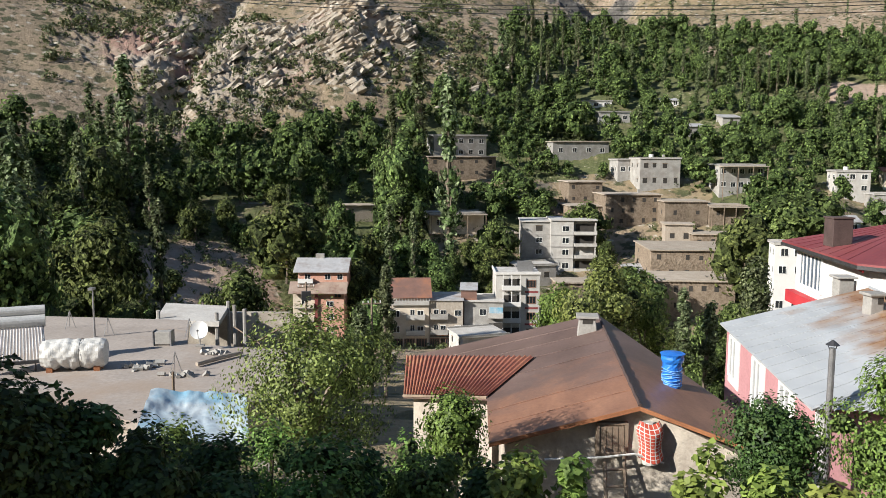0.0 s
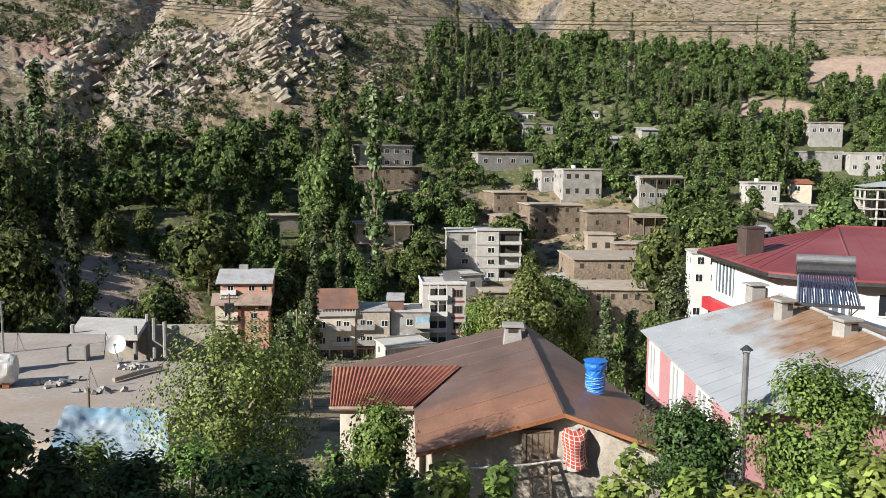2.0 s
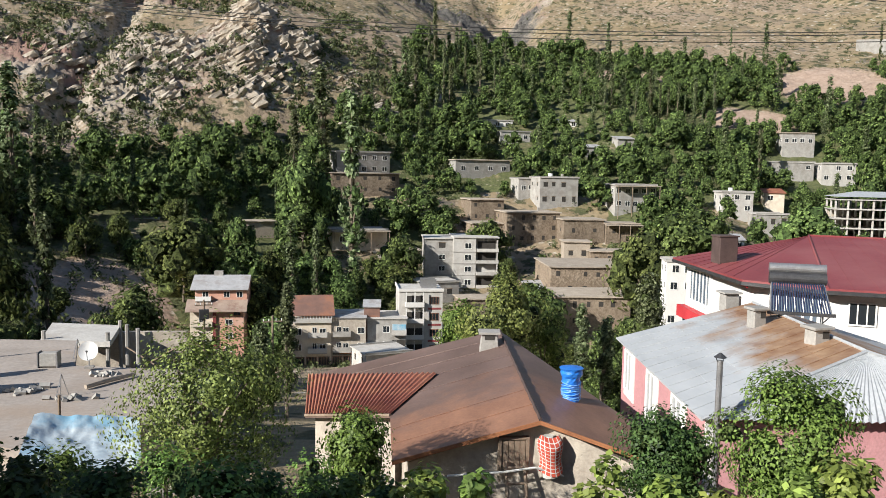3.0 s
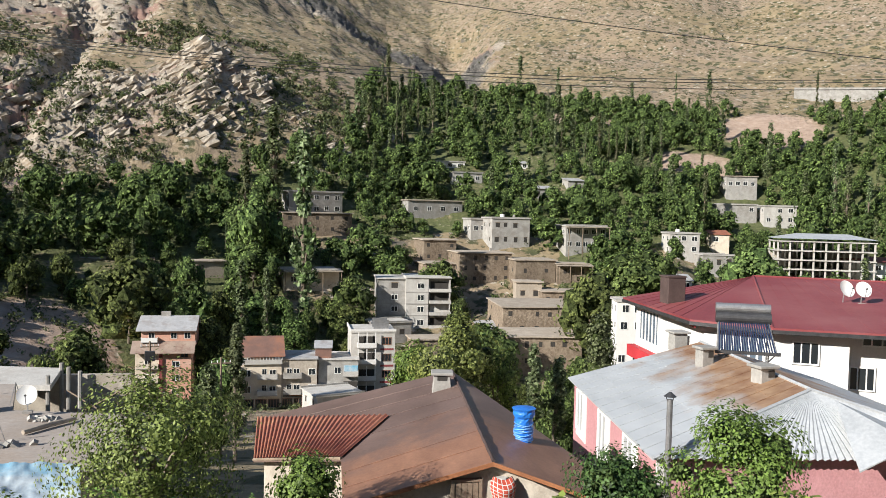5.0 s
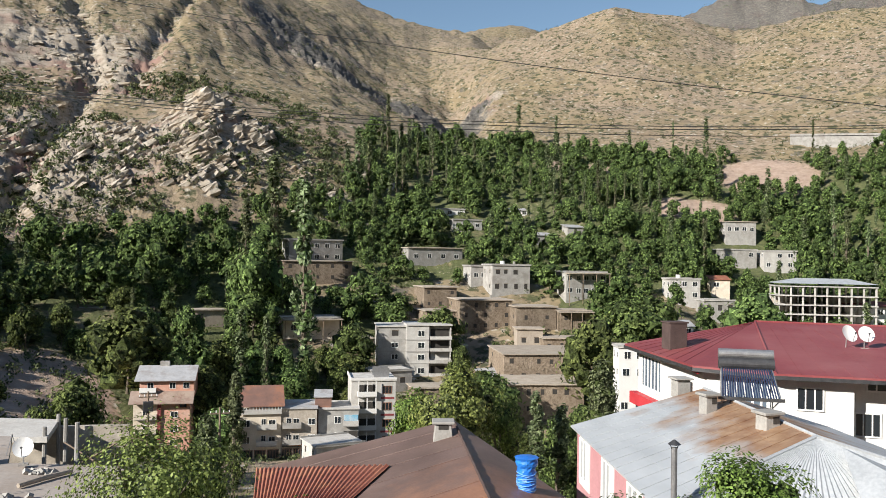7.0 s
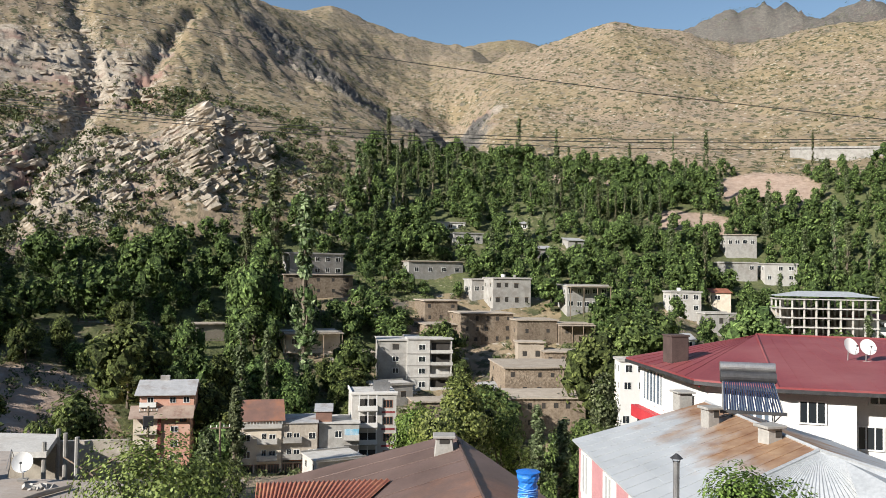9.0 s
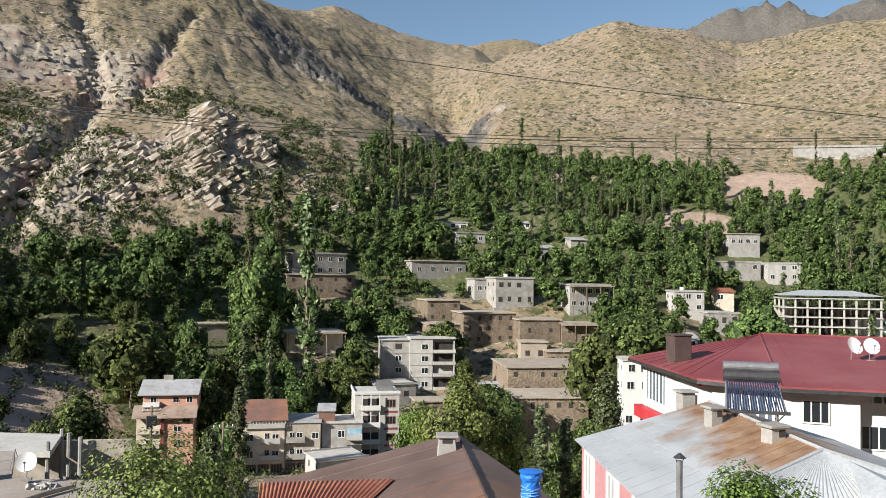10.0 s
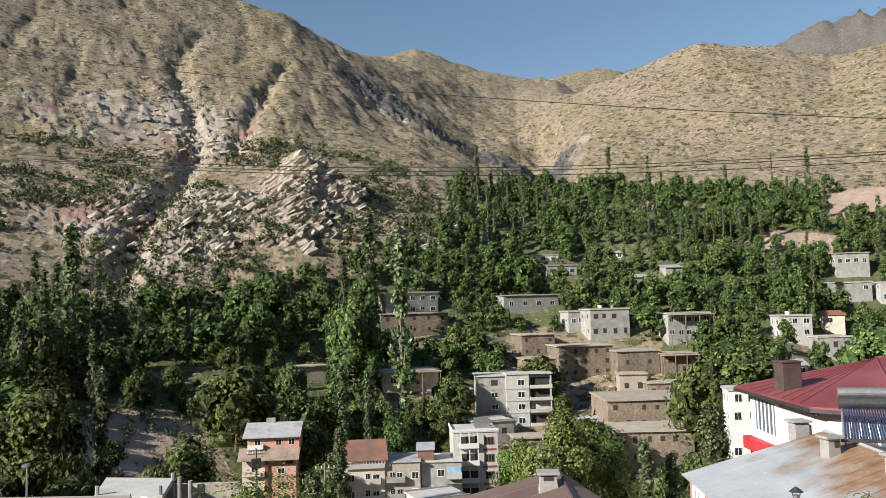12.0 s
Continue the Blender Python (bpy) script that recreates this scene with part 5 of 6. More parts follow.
def roof_clutter():
    satellite_dish(pose(-11.9, 38.6, FLAT + 0.95, 0, 0, 8), 0.43)
    pole = thing("lamp_post", pose(-18.2, 41.3, FLAT), "thin grey street lamp post on the roof", "lamp post")
    part("post", Mesh().tube([(0, 0, 0), (0, 0, 2.55)], [0.06, 0.04], 8), STEEL, pole)
    part("lamp_head", Mesh().box(-0.12, -0.3, 2.5, 0.12, 0.1, 2.62), STEEL, pole)
    box = thing("roof_hatch", pose(-14.0, 39.6, FLAT), "small grey metal cabinet on the roof", "cabinet")
    part("body", bevelled(Mesh().box(-0.4, -0.25, 0.06, 0.4, 0.25, 0.7), 0.02), CONCRETE, box)
    part("side_frame", Mesh().box(-0.46, -0.28, 0, -0.41, 0.28, 0.75), STEEL, box)
    part("side_frame", Mesh().box(0.41, -0.28, 0, 0.46, 0.28, 0.75), STEEL, box)
    rng = random.Random(9)
    for cx, cy, n in ((-13.3, 35.2, 26), (-11.2, 33.9, 14), (-10.9, 37.6, 16)):
        for k in range(n):
            x, y = cx + rng.gauss(0, 0.4), cy + rng.gauss(0, 0.25)
            s = rng.uniform(0.08, 0.22)
            m = pose(x, y, FLAT + s * 0.4, rng.uniform(0, 40), rng.uniform(0, 40), rng.uniform(0, 180))
            solo("rubble_stone", Mesh().box(-s, -s * 0.6, -s * 0.5, s, s * 0.6, s * 0.5, m), CONCRETE, "broken concrete lump lying on the flat roof", "stone", "roof rubble")
    log = thing("log", pose(-10.3, 36.4, FLAT + 0.14, 0, 0, 55), "pale log lying on the roof edge", "log")
    part("trunk", Mesh().tube([(-1.3, 0, 0), (0, 0.05, 0.02), (1.3, 0, 0)], [0.10, 0.12, 0.09], 9), MUD_ROOF, log)
    for x, y, h, lean in ((-9.45, 25.4, 2.4, 0.12), (-9.0, 26.3, 2.9, -0.05), (-5.3, 24.0, 1.5, 0.0)):
        st = thing("stake", pose(x, y, -10.2), "rough wooden stake beside the tarpaulin shelter", "stake")
        part("pole", Mesh().tube([(0, 0, -1), (lean, 0, h * 0.5), (lean * 0.6, 0, h)], [0.07, 0.06, 0.05], 6), WOOD, st)
    for x, y in ((-17.6, 41.6), (-13.3, 41.5), (-11.7, 34.4), (-20.5, 43.5)):
        a = thing("aerial_stand", pose(x, y, FLAT), "small metal tripod stand on the flat roof", "stand")
        for k in range(3):
            u = 2 * math.pi * k / 3
            part("leg", Mesh().tube([(0.3 * math.cos(u), 0.3 * math.sin(u), 0), (0, 0, 0.95)], 0.018, 4), STEEL, a)


def tarpaulin():
    t = thing("tarpaulin_shelter", Matrix.Identity(4), "faded blue tarpaulin stretched over a low wood shelter", "shelter")
    a, b, c, d = Vector((-9.4, 25.3, -7.6)), Vector((-6.5, 26.0, -8.0)), Vector((-5.7, 22.9, -8.3)), Vector((-8.75, 22.1, -7.95))
    rows = []
    for j in range(31):
        v = j / 30
        row = []
        for k in range(41):
            u = k / 40
            p = a.lerp(b, u).lerp(d.lerp(c, u), v)
            sag = -0.16 * math.sin(math.pi * u) * math.sin(math.pi * v)
            wr = 0.045 * noise.noise((u * 5, v * 4, 0)) + 0.05 * abs(noise.noise((u * 9 + v * 3, v * 5 - u * 4, 3)))
            row.append(p + Vector((0, 0, sag + wr * 1.7 - 0.25 * max(0, v - 0.93) / 0.07)))
        rows.append(row)
    part("sheet", Mesh().sheet(rows), SHEET_BLUE, t, "", True)
    for p in (a, b, c, d):
        part("post", Mesh().tube([(p.x, p.y, -11.8), (p.x, p.y, p.z - 0.05)], 0.06, 6), WOOD, t)
    rng = random.Random(2)
    for k in range(24):
        y = rng.uniform(22.6, 25.4)
        z = -9.9 + 0.12 * (k % 10)
        part("firewood", Mesh().tube([(-8.6, y, z), (-6.3, y + rng.uniform(-0.2, 0.2), z)], 0.07, 6), BARK, t)


PALE_TANK = surface("pale_enamelled_tank", (0.52, 0.52, 0.51), (0.64, 0.64, 0.63), 1.0, 12, 0.45, 0.2, 0.1)


def near_solar_panel():
    solar_heater(pose(-19.2, 34.9, FLAT + 0.35, 0, 0, 24) @ Matrix.Scale(1.2, 4), 2.2, "old solar water heater with twin pale tanks", PALE_TANK, GREY_TIN)


salmon_block()
shop_row()
white_block()
grey_block()
concrete_frame()
brown_house()
blanket()
blue_barrel()
rose_house()
white_building()
solar_heater(pose(16.55, 27.5, -4.98, 0, 0, -24) @ Matrix.Scale(0.93, 4), 1.95, "vacuum-tube solar water heater with dark tanks on the roof")
flat_building()
wrapped_tank()
roof_clutter()
tarpaulin()
near_solar_panel()
satellite_dish(pose(30.0, 39.9, -3.75, 0, 0, 8), 0.46)
satellite_dish(pose(30.75, 39.5, -3.75, 0, 0, -14), 0.43)
satellite_dish(pose(0.25, 26.2, -8.9, 0, 0, 20), 0.5, "dark-meshed satellite dish by the shed wall")

house(6.0, 251.8, -7.7, 21.5, 6.5, -12, 12, storeys=2, cols=5, label="two-storey stone house with a flat earth roof")
house(5.6, 264.3, -1.7, 18.3, 7.3, -21, 7, wall=CONCRETE, roof="slab", storeys=2, cols=5, openings="glass", extra="tank", label="grey concrete house on the slope with a roof terrace")
house(45.9, 270.2, -2.2, 19.8, 6.0, -22, 7, wall=CONCRETE, roof="mud", cols=4, openings="glass", label="long low grey house with a flat roof")
house(65.4, 243.6, -10.5, 12.4, 9.0, -20, 10, wall=CONCRETE, roof="slab", storeys=2, cols=4, extra="tank chimney", label="two-storey grey block house with dark openings")
house(57.4, 252.5, -8.2, 6.0, 6.2, -20, 8, wall=CONCRETE, roof="slab", cols=2, openings="glass", label="pale concrete house wing with a flat roof")
house(87.1, 235.6, -10.9, 13.3, 7.6, -25, 8, wall=CONCRETE, roof="slab", storeys=2, cols=5, openings="glass", extra="porch", label="grey concrete house with a porch in the shade")
house(42.1, 238.4, -15.0, 10.2, 6.6, -16, 12, storeys=2, cols=3, label="tan rubble-stone house with a flat earth roof")
house(52.9, 223.7, -20.1, 15.5, 8.7, -17, 13, storeys=3, cols=5, extra="chimney", label="tall square stone house with small dark openings")
house(40.5, 226.7, -20.3, 8.9, 5.5, -17, 12, storeys=1, cols=3, extra="door", label="tan rubble-stone house with a flat earth roof")
house(65.8, 217.4, -19.2, 11.7, 6.3, -18, 12, cols=2, label="tan rubble-stone house with a flat earth roof")
house(76.5, 216.2, -18.2, 9.4, 4.4, -17, 8, cols=2, extra="porch", label="low stone house with a wooden porch")
house(61.0, 207.1, -24.6, 6.9, 6.4, -10, 6, wall=MUD_ROOF, cols=2, label="tan mud-plastered cube house with a flat roof")
house(68.2, 202.5, -24.1, 9.6, 3.8, -13, 8, cols=3, label="tan rubble-stone house with a flat earth roof")
house(61.6, 184.2, -29.3, 26.9, 7.1, -16, 19, storeys=2, cols=8, extra="door", label="long stone house with a broad earth roof")
house(53.1, 166.3, -33.6, 16.1, 7.1, -15, 13, storeys=2, cols=6, extra="door", label="two-storey stone house with deep small windows")
house(46.9, 190.9, -31.1, 4.8, 3.0, -22, 5, wall=PALE_CONCRETE, roof=GREY_TIN, cols=1, label="small grey hut with a tin roof")
house(48.6, 169.8, -34.2, 5.2, 3.3, -14, 4, wall=CREAM, roof=CORRUGATED, cols=2, openings="glass", label="small shed with a rusty red roof")
house(3.8, 218.8, -21.7, 15.2, 5.4, -13, 7, wall=CREAM, roof="slab", cols=3, openings="glass", extra="porch", label="low cream house with a flat concrete roof")
house(-22.7, 217.6, -18.0, 7.8, 3.8, -13, 6, wall=MUD_ROOF, roof="mud", cols=2, label="low mud-walled house among the trees")
house(16.3, 215.1, -24.5, 7.9, 3.0, -14, 8, cols=1, label="stone shed with an earth roof among trees")
house(62.6, 297.8, 10.7, 11.9, 4.3, -22, 6, wall=PALE_CONCRETE, roof="slab", cols=3, openings="glass", label="pale house with a flat roof in the trees")
house(58.4, 313.1, 17.0, 12.5, 2.9, -14, 6, wall=WHITE_PAINT, roof="slab", cols=3, openings="glass", label="white house high among the trees")
house(86.9, 312.3, 18.0, 6.3, 2.3, -14, 6, wall=WHITE_PAINT, roof=GREY_TIN, cols=2, openings="glass", label="small white house with a tin roof")
house(87.9, 283.5, 5.8, 7.6, 3.7, -22, 6, wall=CONCRETE, roof=GREY_TIN, cols=2, label="small grey house with a pitched tin roof")
house(101.7, 287.5, 9.5, 6.3, 3.4, -22, 6, wall=CONCRETE, roof=GREY_TIN, cols=1, label="small grey shed among dense trees")
house(163.1, 277.5, 10.0, 11.5, 5.9, -22, 7, wall=CONCRETE, roof="mud", cols=4, openings="glass", label="stone-grey house on the upper slope")
house(152.7, 262.2, 1.4, 14.1, 3.6, -22, 7, wall=CONCRETE, roof="slab", cols=4, openings="glass", label="low grey house with a flat roof")
house(166.4, 257.4, -1.6, 11.3, 6.3, -22, 7, wall=PALE_CONCRETE, roof="slab", storeys=2, cols=3, openings="glass", label="pale two-storey house with dark balconies")
house(117.3, 230.9, -11.5, 9.5, 6.6, -22, 7, wall=PALE_CONCRETE, roof="slab", storeys=2, cols=3, openings="glass", extra="tank", label="pale concrete house with two storeys")
house(133.6, 239.0, -8.6, 5.8, 3.6, -14, 6, wall=CREAM, roof=CORRUGATED, cols=2, openings="glass", label="small house with a red sheet roof")
house(123.6, 221.7, -15.4, 9.2, 4.4, -22, 7, wall=CONCRETE, roof="slab", cols=3, label="unfinished grey concrete house")
house(99.6, 203.2, -19.6, 11.3, 2.7, -14, 6, wall=WHITE_PAINT, roof=GREY_TIN, cols=4, openings="glass", label="low white house with a tin roof")
house(65.9, 151.3, -33.7, 5.7, 16.7, -14, 5, wall=WHITE_PAINT, roof="slab", storeys=5, cols=2, openings="glass", label="white plastered house behind the red roof")
house(22.8, 192.1, -32.0, 9.8, 5.1, -22, 7, wall=CONCRETE, roof="slab", cols=2, label="concrete house base with a flat roof")
house(31.0, 184.8, -33.5, 8.5, 3.6, -14, 7, wall=STONE, roof="mud", cols=3, label="low stone house under the apartment block")
house(8.2, 149.6, -37.8, 9.2, 3.3, -22, 8, wall=PALE_CONCRETE, roof="slab", cols=2, label="pale concrete shop roof by the street")
house(170.9, 216.5, -19.7, 15.0, 7.6, -14, 8, wall=WHITE_PAINT, roof=RED_TIN, storeys=2, cols=4, openings="glass", label="white house with a red tin roof")


# ---- street, walls ----
road = Mesh().sheet([[(-40 + 8 * k, y + 0.004 * (k * 8 - 40) ** 2 * -1, -39.35) for k in range(14)] for y in (148.0, 154.0, 159.5)])
tagged(new("road", road.build("road", ASPHALT)), "dusty grey village street in front of the shops", "road", kind="structure")


def terrace_wall(p, q, h, material, label):
    p, q = Vector(p), Vector(q)
    n = (q - p).normalized()
    solo("retaining_wall", bevelled(Mesh().slab([p + Vector((0, 0, h)), q + Vector((0, 0, h)), q - Vector((0, 0, 3)), p - Vector((0, 0, 3))], 0.8, (-n.y, n.x, 0)), 0.05), material, label, "retaining wall")


# ---- power lines ----
def cable(p, q, sag, r, label="black overhead power cable"):
    p, q = Vector(p), Vector(q)
    pts = [p.lerp(q, k / 40) + Vector((0, 0, -sag * 4 * (k / 40) * (1 - k / 40))) for k in range(41)]
    solo("power_cable", Mesh().tube(pts, r, 5), CABLE, label, "cable", "power lines")


# ---- trees ----
def leaf_cloud(rng, centres, radii, count, size, droop=0.0, hollow=0.35):
    """Corners of count leaves spread over clumps; count x 4 x 3."""
    which = rng.integers(0, len(centres), count)
    v = rng.normal(size=(count, 3))
    v /= np.linalg.norm(v, axis=1)[:, None]
    pos = centres[which] + v * (radii[which] * rng.uniform(hollow, 1.0, count) ** 0.5)[:, None]
    out = pos - centres.mean(axis=0)
    out = out / (np.linalg.norm(out, axis=1)[:, None] + 1e-9) + v * 0.6 + rng.normal(size=(count, 3)) * 0.42
    a = np.cross(out, rng.normal(size=(count, 3)))
    a[:, 2] -= droop
    a /= np.linalg.norm(a, axis=1)[:, None] + 1e-9
    b = np.cross(out, a)
    b /= np.linalg.norm(b, axis=1)[:, None] + 1e-9
    s = size * rng.uniform(0.6, 1.3, count)[:, None]
    return np.stack([pos - a * s, pos - a * s * 0.1 + b * s * 0.6, pos + a * s, pos - a * s * 0.1 - b * s * 0.6], 1)


def quads_mesh(name, corners, material):
    n = len(corners)
    me = bpy.data.meshes.new(name)
    me.vertices.add(n * 4)
    me.vertices.foreach_set("co", corners.reshape(-1).astype(np.float32))
    me.loops.add(n * 4)
    me.loops.foreach_set("vertex_index", np.arange(n * 4))
    me.polygons.add(n)
    me.polygons.foreach_set("loop_start", np.arange(n) * 4)
    me.materials.append(material)
    me.update(calc_edges=True)
    return me


ICO = [(0, -1, 1.618), (0, 1, 1.618), (0, -1, -1.618), (0, 1, -1.618), (1, 1.618, 0), (-1, 1.618, 0), (1, -1.618, 0), (-1, -1.618, 0), (1.618, 0, 1), (-1.618, 0, 1), (1.618, 0, -1), (-1.618, 0, -1)]
ICO_F = [(a, b, c) for a in range(12) for b in range(a + 1, 12) for c in range(b + 1, 12) if all(abs(sum((ICO[i][k] - ICO[j][k]) ** 2 for k in range(3)) - 4) < 0.01 for i, j in ((a, b), (b, c), (a, c)))]


def clumps(rng, centres, radii):
    """Uneven lumps of foliage: the dense inside of a crown; triangles as count x 3 x 3."""
    ico = np.array(ICO) / 1.9
    p = ico[None] * radii[:, None, None] * rng.uniform(0.55, 1.3, (len(centres), 12, 1)) + centres[:, None]
    return p[:, np.array(ICO_F)].reshape(-1, 3, 3)


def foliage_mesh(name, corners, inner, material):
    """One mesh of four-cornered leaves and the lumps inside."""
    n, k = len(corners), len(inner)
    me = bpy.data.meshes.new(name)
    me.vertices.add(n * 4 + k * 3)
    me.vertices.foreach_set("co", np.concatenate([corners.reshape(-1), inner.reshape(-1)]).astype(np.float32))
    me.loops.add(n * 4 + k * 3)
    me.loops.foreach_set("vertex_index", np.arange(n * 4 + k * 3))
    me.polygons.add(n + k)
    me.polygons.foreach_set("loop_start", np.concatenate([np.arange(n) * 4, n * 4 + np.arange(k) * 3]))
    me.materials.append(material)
    # second slot paints the inner lumps darker, as shade within the crown
    me.materials.append(LEAF_INNER_SHADE)
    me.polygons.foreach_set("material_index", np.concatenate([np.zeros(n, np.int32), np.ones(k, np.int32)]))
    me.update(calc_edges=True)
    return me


def crown(rng, kind, count, size, dense=0.0):
    """Leaves and inner lumps of a crown; kind: (height, radius, foot of the crown) in metres."""
    h, r, foot = kind
    slim = r / h < 0.2
    n = 40 if slim else 40 if dense > 0.65 else 30
    u = rng.uniform(0, 1, n) ** 0.8
    if slim:
        prof = r * np.clip(np.minimum(u / 0.12 + 0.2, 1.15 * (1 - u) ** 0.55), 0.1, 1)
    else:
        prof = r * np.sqrt(np.clip(1 - (2 * u - 0.8) ** 2 / 1.5, 0.06, 1)) * rng.uniform(0.8, 1.1)
    ang = np.arange(n) * 2.39996 + rng.uniform(-0.5, 0.5, n)
    rad = prof * (rng.uniform(0.2, 0.7, n) if slim else rng.uniform(0.25, 0.85, n))
    c = np.stack([np.cos(ang) * rad, np.sin(ang) * rad, foot + (h - foot) * u * 0.95], 1)
    rr = r * rng.uniform(0.32, 0.58, n) if slim else 0.36 * r * rng.uniform(0.45, 1.3, n)
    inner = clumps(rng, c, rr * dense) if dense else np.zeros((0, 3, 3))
    return leaf_cloud(rng, c, rr * (1.0 + 0.15 * dense), count, size, 0.0, 0.35 + 0.4 * dense), inner, c


def limbs(rng, kind, centres, thick):
    h, r, foot = kind
    m = Mesh()
    top = Vector((rng.uniform(-0.2, 0.2) * r, rng.uniform(-0.2, 0.2) * r, h * 0.8))
    fork = Vector((0.03 * h * rng.uniform(-1, 1), 0.03 * h * rng.uniform(-1, 1), max(foot, h * 0.25)))
    m.tube([(0, 0, -1.0), (0, 0, 0), fork, top], [thick * 1.25, thick, thick * 0.75, thick * 0.15], 7)
    for c in centres[:9]:
        e = Vector(c)
        mid = fork.lerp(e, 0.5) + Vector((0, 0, 0.06 * h))
        m.tube([fork, mid, e], [thick * 0.5, thick * 0.3, thick * 0.08], 5)
    return m


CROWNS = {}


def make_tree(name, kind, count, size, leaf, seed, label, category="tree", thick=None, group="", m=None, dense=0.45):
    rng = np.random.default_rng(seed)
    t = thing(name, m or Matrix.Identity(4), label, category, group)
    corners, inner, centres = crown(rng, kind, count, size, dense)
    part("trunk", limbs(rng, kind, centres, thick or kind[0] * 0.02), BARK, t)
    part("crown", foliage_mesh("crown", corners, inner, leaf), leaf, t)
    CROWNS[t] = corners, inner
    return t


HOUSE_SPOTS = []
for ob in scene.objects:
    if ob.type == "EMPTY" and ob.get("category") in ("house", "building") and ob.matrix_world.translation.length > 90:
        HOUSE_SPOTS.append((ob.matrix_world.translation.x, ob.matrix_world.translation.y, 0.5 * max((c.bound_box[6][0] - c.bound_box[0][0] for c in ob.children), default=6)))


def in_house_view(x, y):
    """True on a house's ground and before it towards the camera, where trees would hide it."""
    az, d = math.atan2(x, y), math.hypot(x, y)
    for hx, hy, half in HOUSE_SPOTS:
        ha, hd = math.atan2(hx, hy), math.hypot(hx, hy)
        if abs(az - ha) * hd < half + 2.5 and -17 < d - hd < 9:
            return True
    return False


BROAD, BROAD_SMALL, POPLAR, NEAR = (9.0, 4.3, 1.2), (6.2, 3.1, 0.7), (15.0, 1.5, 0.8), (9.0, 4.2, 1.2)
protos = [make_tree("walnut_tree", BROAD, 1500, 0.35, LEAF_FAR, 100 + k, "broad leafy green tree on the village slope", group="village trees", dense=0.72) for k in range(5)]
protos += [make_tree("fruit_tree", BROAD_SMALL, 1100, 0.31, LEAF_FAR, 120 + k, "smaller round leafy tree on the slope", group="village trees", dense=0.72) for k in range(4)]
poplars = [make_tree("poplar_tree", POPLAR, 1100, 0.27, LEAF_POPLAR, 140 + k, "tall slender poplar with grey-green leaves", group="poplars", dense=0.66) for k in range(3)]
near_protos = [make_tree("walnut_tree", NEAR, 5500, 0.19, LEAF_FAR, 160 + k, "broad leafy tree below the flat-roofed building", group="village trees", dense=0.70) for k in range(2)]
used = set()


def plant(proto, m):
    if proto in used:
        copy_thing(proto, m)
    else:
        proto.matrix_world = m
        used.add(proto)


# single poplars: place in the plan, height and half width
POPLAR_RIDGE = [(-15, 237, 30, 2.3), (-8, 262, 18, 2.4), (-55, 218, 18, 1.1), (-20, 234, 8, 0.7), (38, 321, 24, 1.6), (40, 315, 22, 1.6), (48, 358, 17, 1.5), (51, 352, 17, 1.5), (58, 362, 17, 1.4), (58, 354, 12, 1.1), (64, 352, 15, 1.0),
                (66, 350, 14, 1.0), (35, 351, 22, 1.7), (40, 374, 20, 1.6), (27, 322, 14, 2.0), (23, 326, 12, 1.6), (55, 396, 10, 1.3), (75, 384, 10, 1.1), (77, 354, 11, 1.0), (180, 369, 15, 0.9), (195, 366, 6, 0.9), (236, 340, 15, 1.2)]
POPLAR_GROVE = [(101, 312, 13, 1.0), (104, 313, 11, 0.9), (98, 317, 10, 0.9), (96, 329, 10, 1.0), (114, 312, 10, 0.9), (120, 313, 10, 0.9), (123, 310, 11, 0.8), (126, 309, 10, 0.9), (130, 309, 11, 0.8), (132, 307, 10, 0.9), (136, 307, 11, 0.8),
                (139, 305, 10, 0.9), (144, 307, 10, 0.8), (184, 253, 15, 1.1), (184, 246, 13, 1.3), (137, 256, 13, 1.2), (2, 215, 12, 0.8), (193, 247, 13, 1.3)]
rng_t = random.Random(11)
cells = {}
for x, y, h, r in POPLAR_RIDGE + POPLAR_GROVE:
    plant(rng_t.choice(poplars), pose(x, y, ground_z(x, y) - 0.3, 0, 0, rng_t.uniform(0, 360)) @ Matrix.Diagonal((r / 1.5, r / 1.5, h / 15, 1)))
    cells.setdefault((int(x // 8), int(y // 8)), []).append((x, y))
spots = []
for k in range(60000):
    az, d = rng_t.uniform(-31, 43), math.sqrt(rng_t.uniform(60 ** 2, 432 ** 2))
    x, y = d * math.sin(math.radians(az)), d * math.cos(math.radians(az))
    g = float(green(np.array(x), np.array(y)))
    if g <= 0.02 or in_house_view(x, y):
        continue
    gap = 4.7 / math.sqrt(g)
    reach, ci, cj = int(gap / 8) + 1, int(x // 8), int(y // 8)
    near = (s for a in range(ci - reach, ci + reach + 1) for b in range(cj - reach, cj + reach + 1) for s in cells.get((a, b), ()))
    if any((x - sx) ** 2 + (y - sy) ** 2 < gap * gap for sx, sy in near):
        continue
    spots.append((x, y, d, az))
    cells.setdefault((ci, cj), []).append((x, y))
    if len(spots) > 1850:
        break
zs = height(np.array([s[0] for s in spots]), np.array([s[1] for s in spots]))
spots = sorted(((x, y, d, az, z) for (x, y, d, az), z in zip(spots, zs)), key=lambda s: s[2])
wood = []
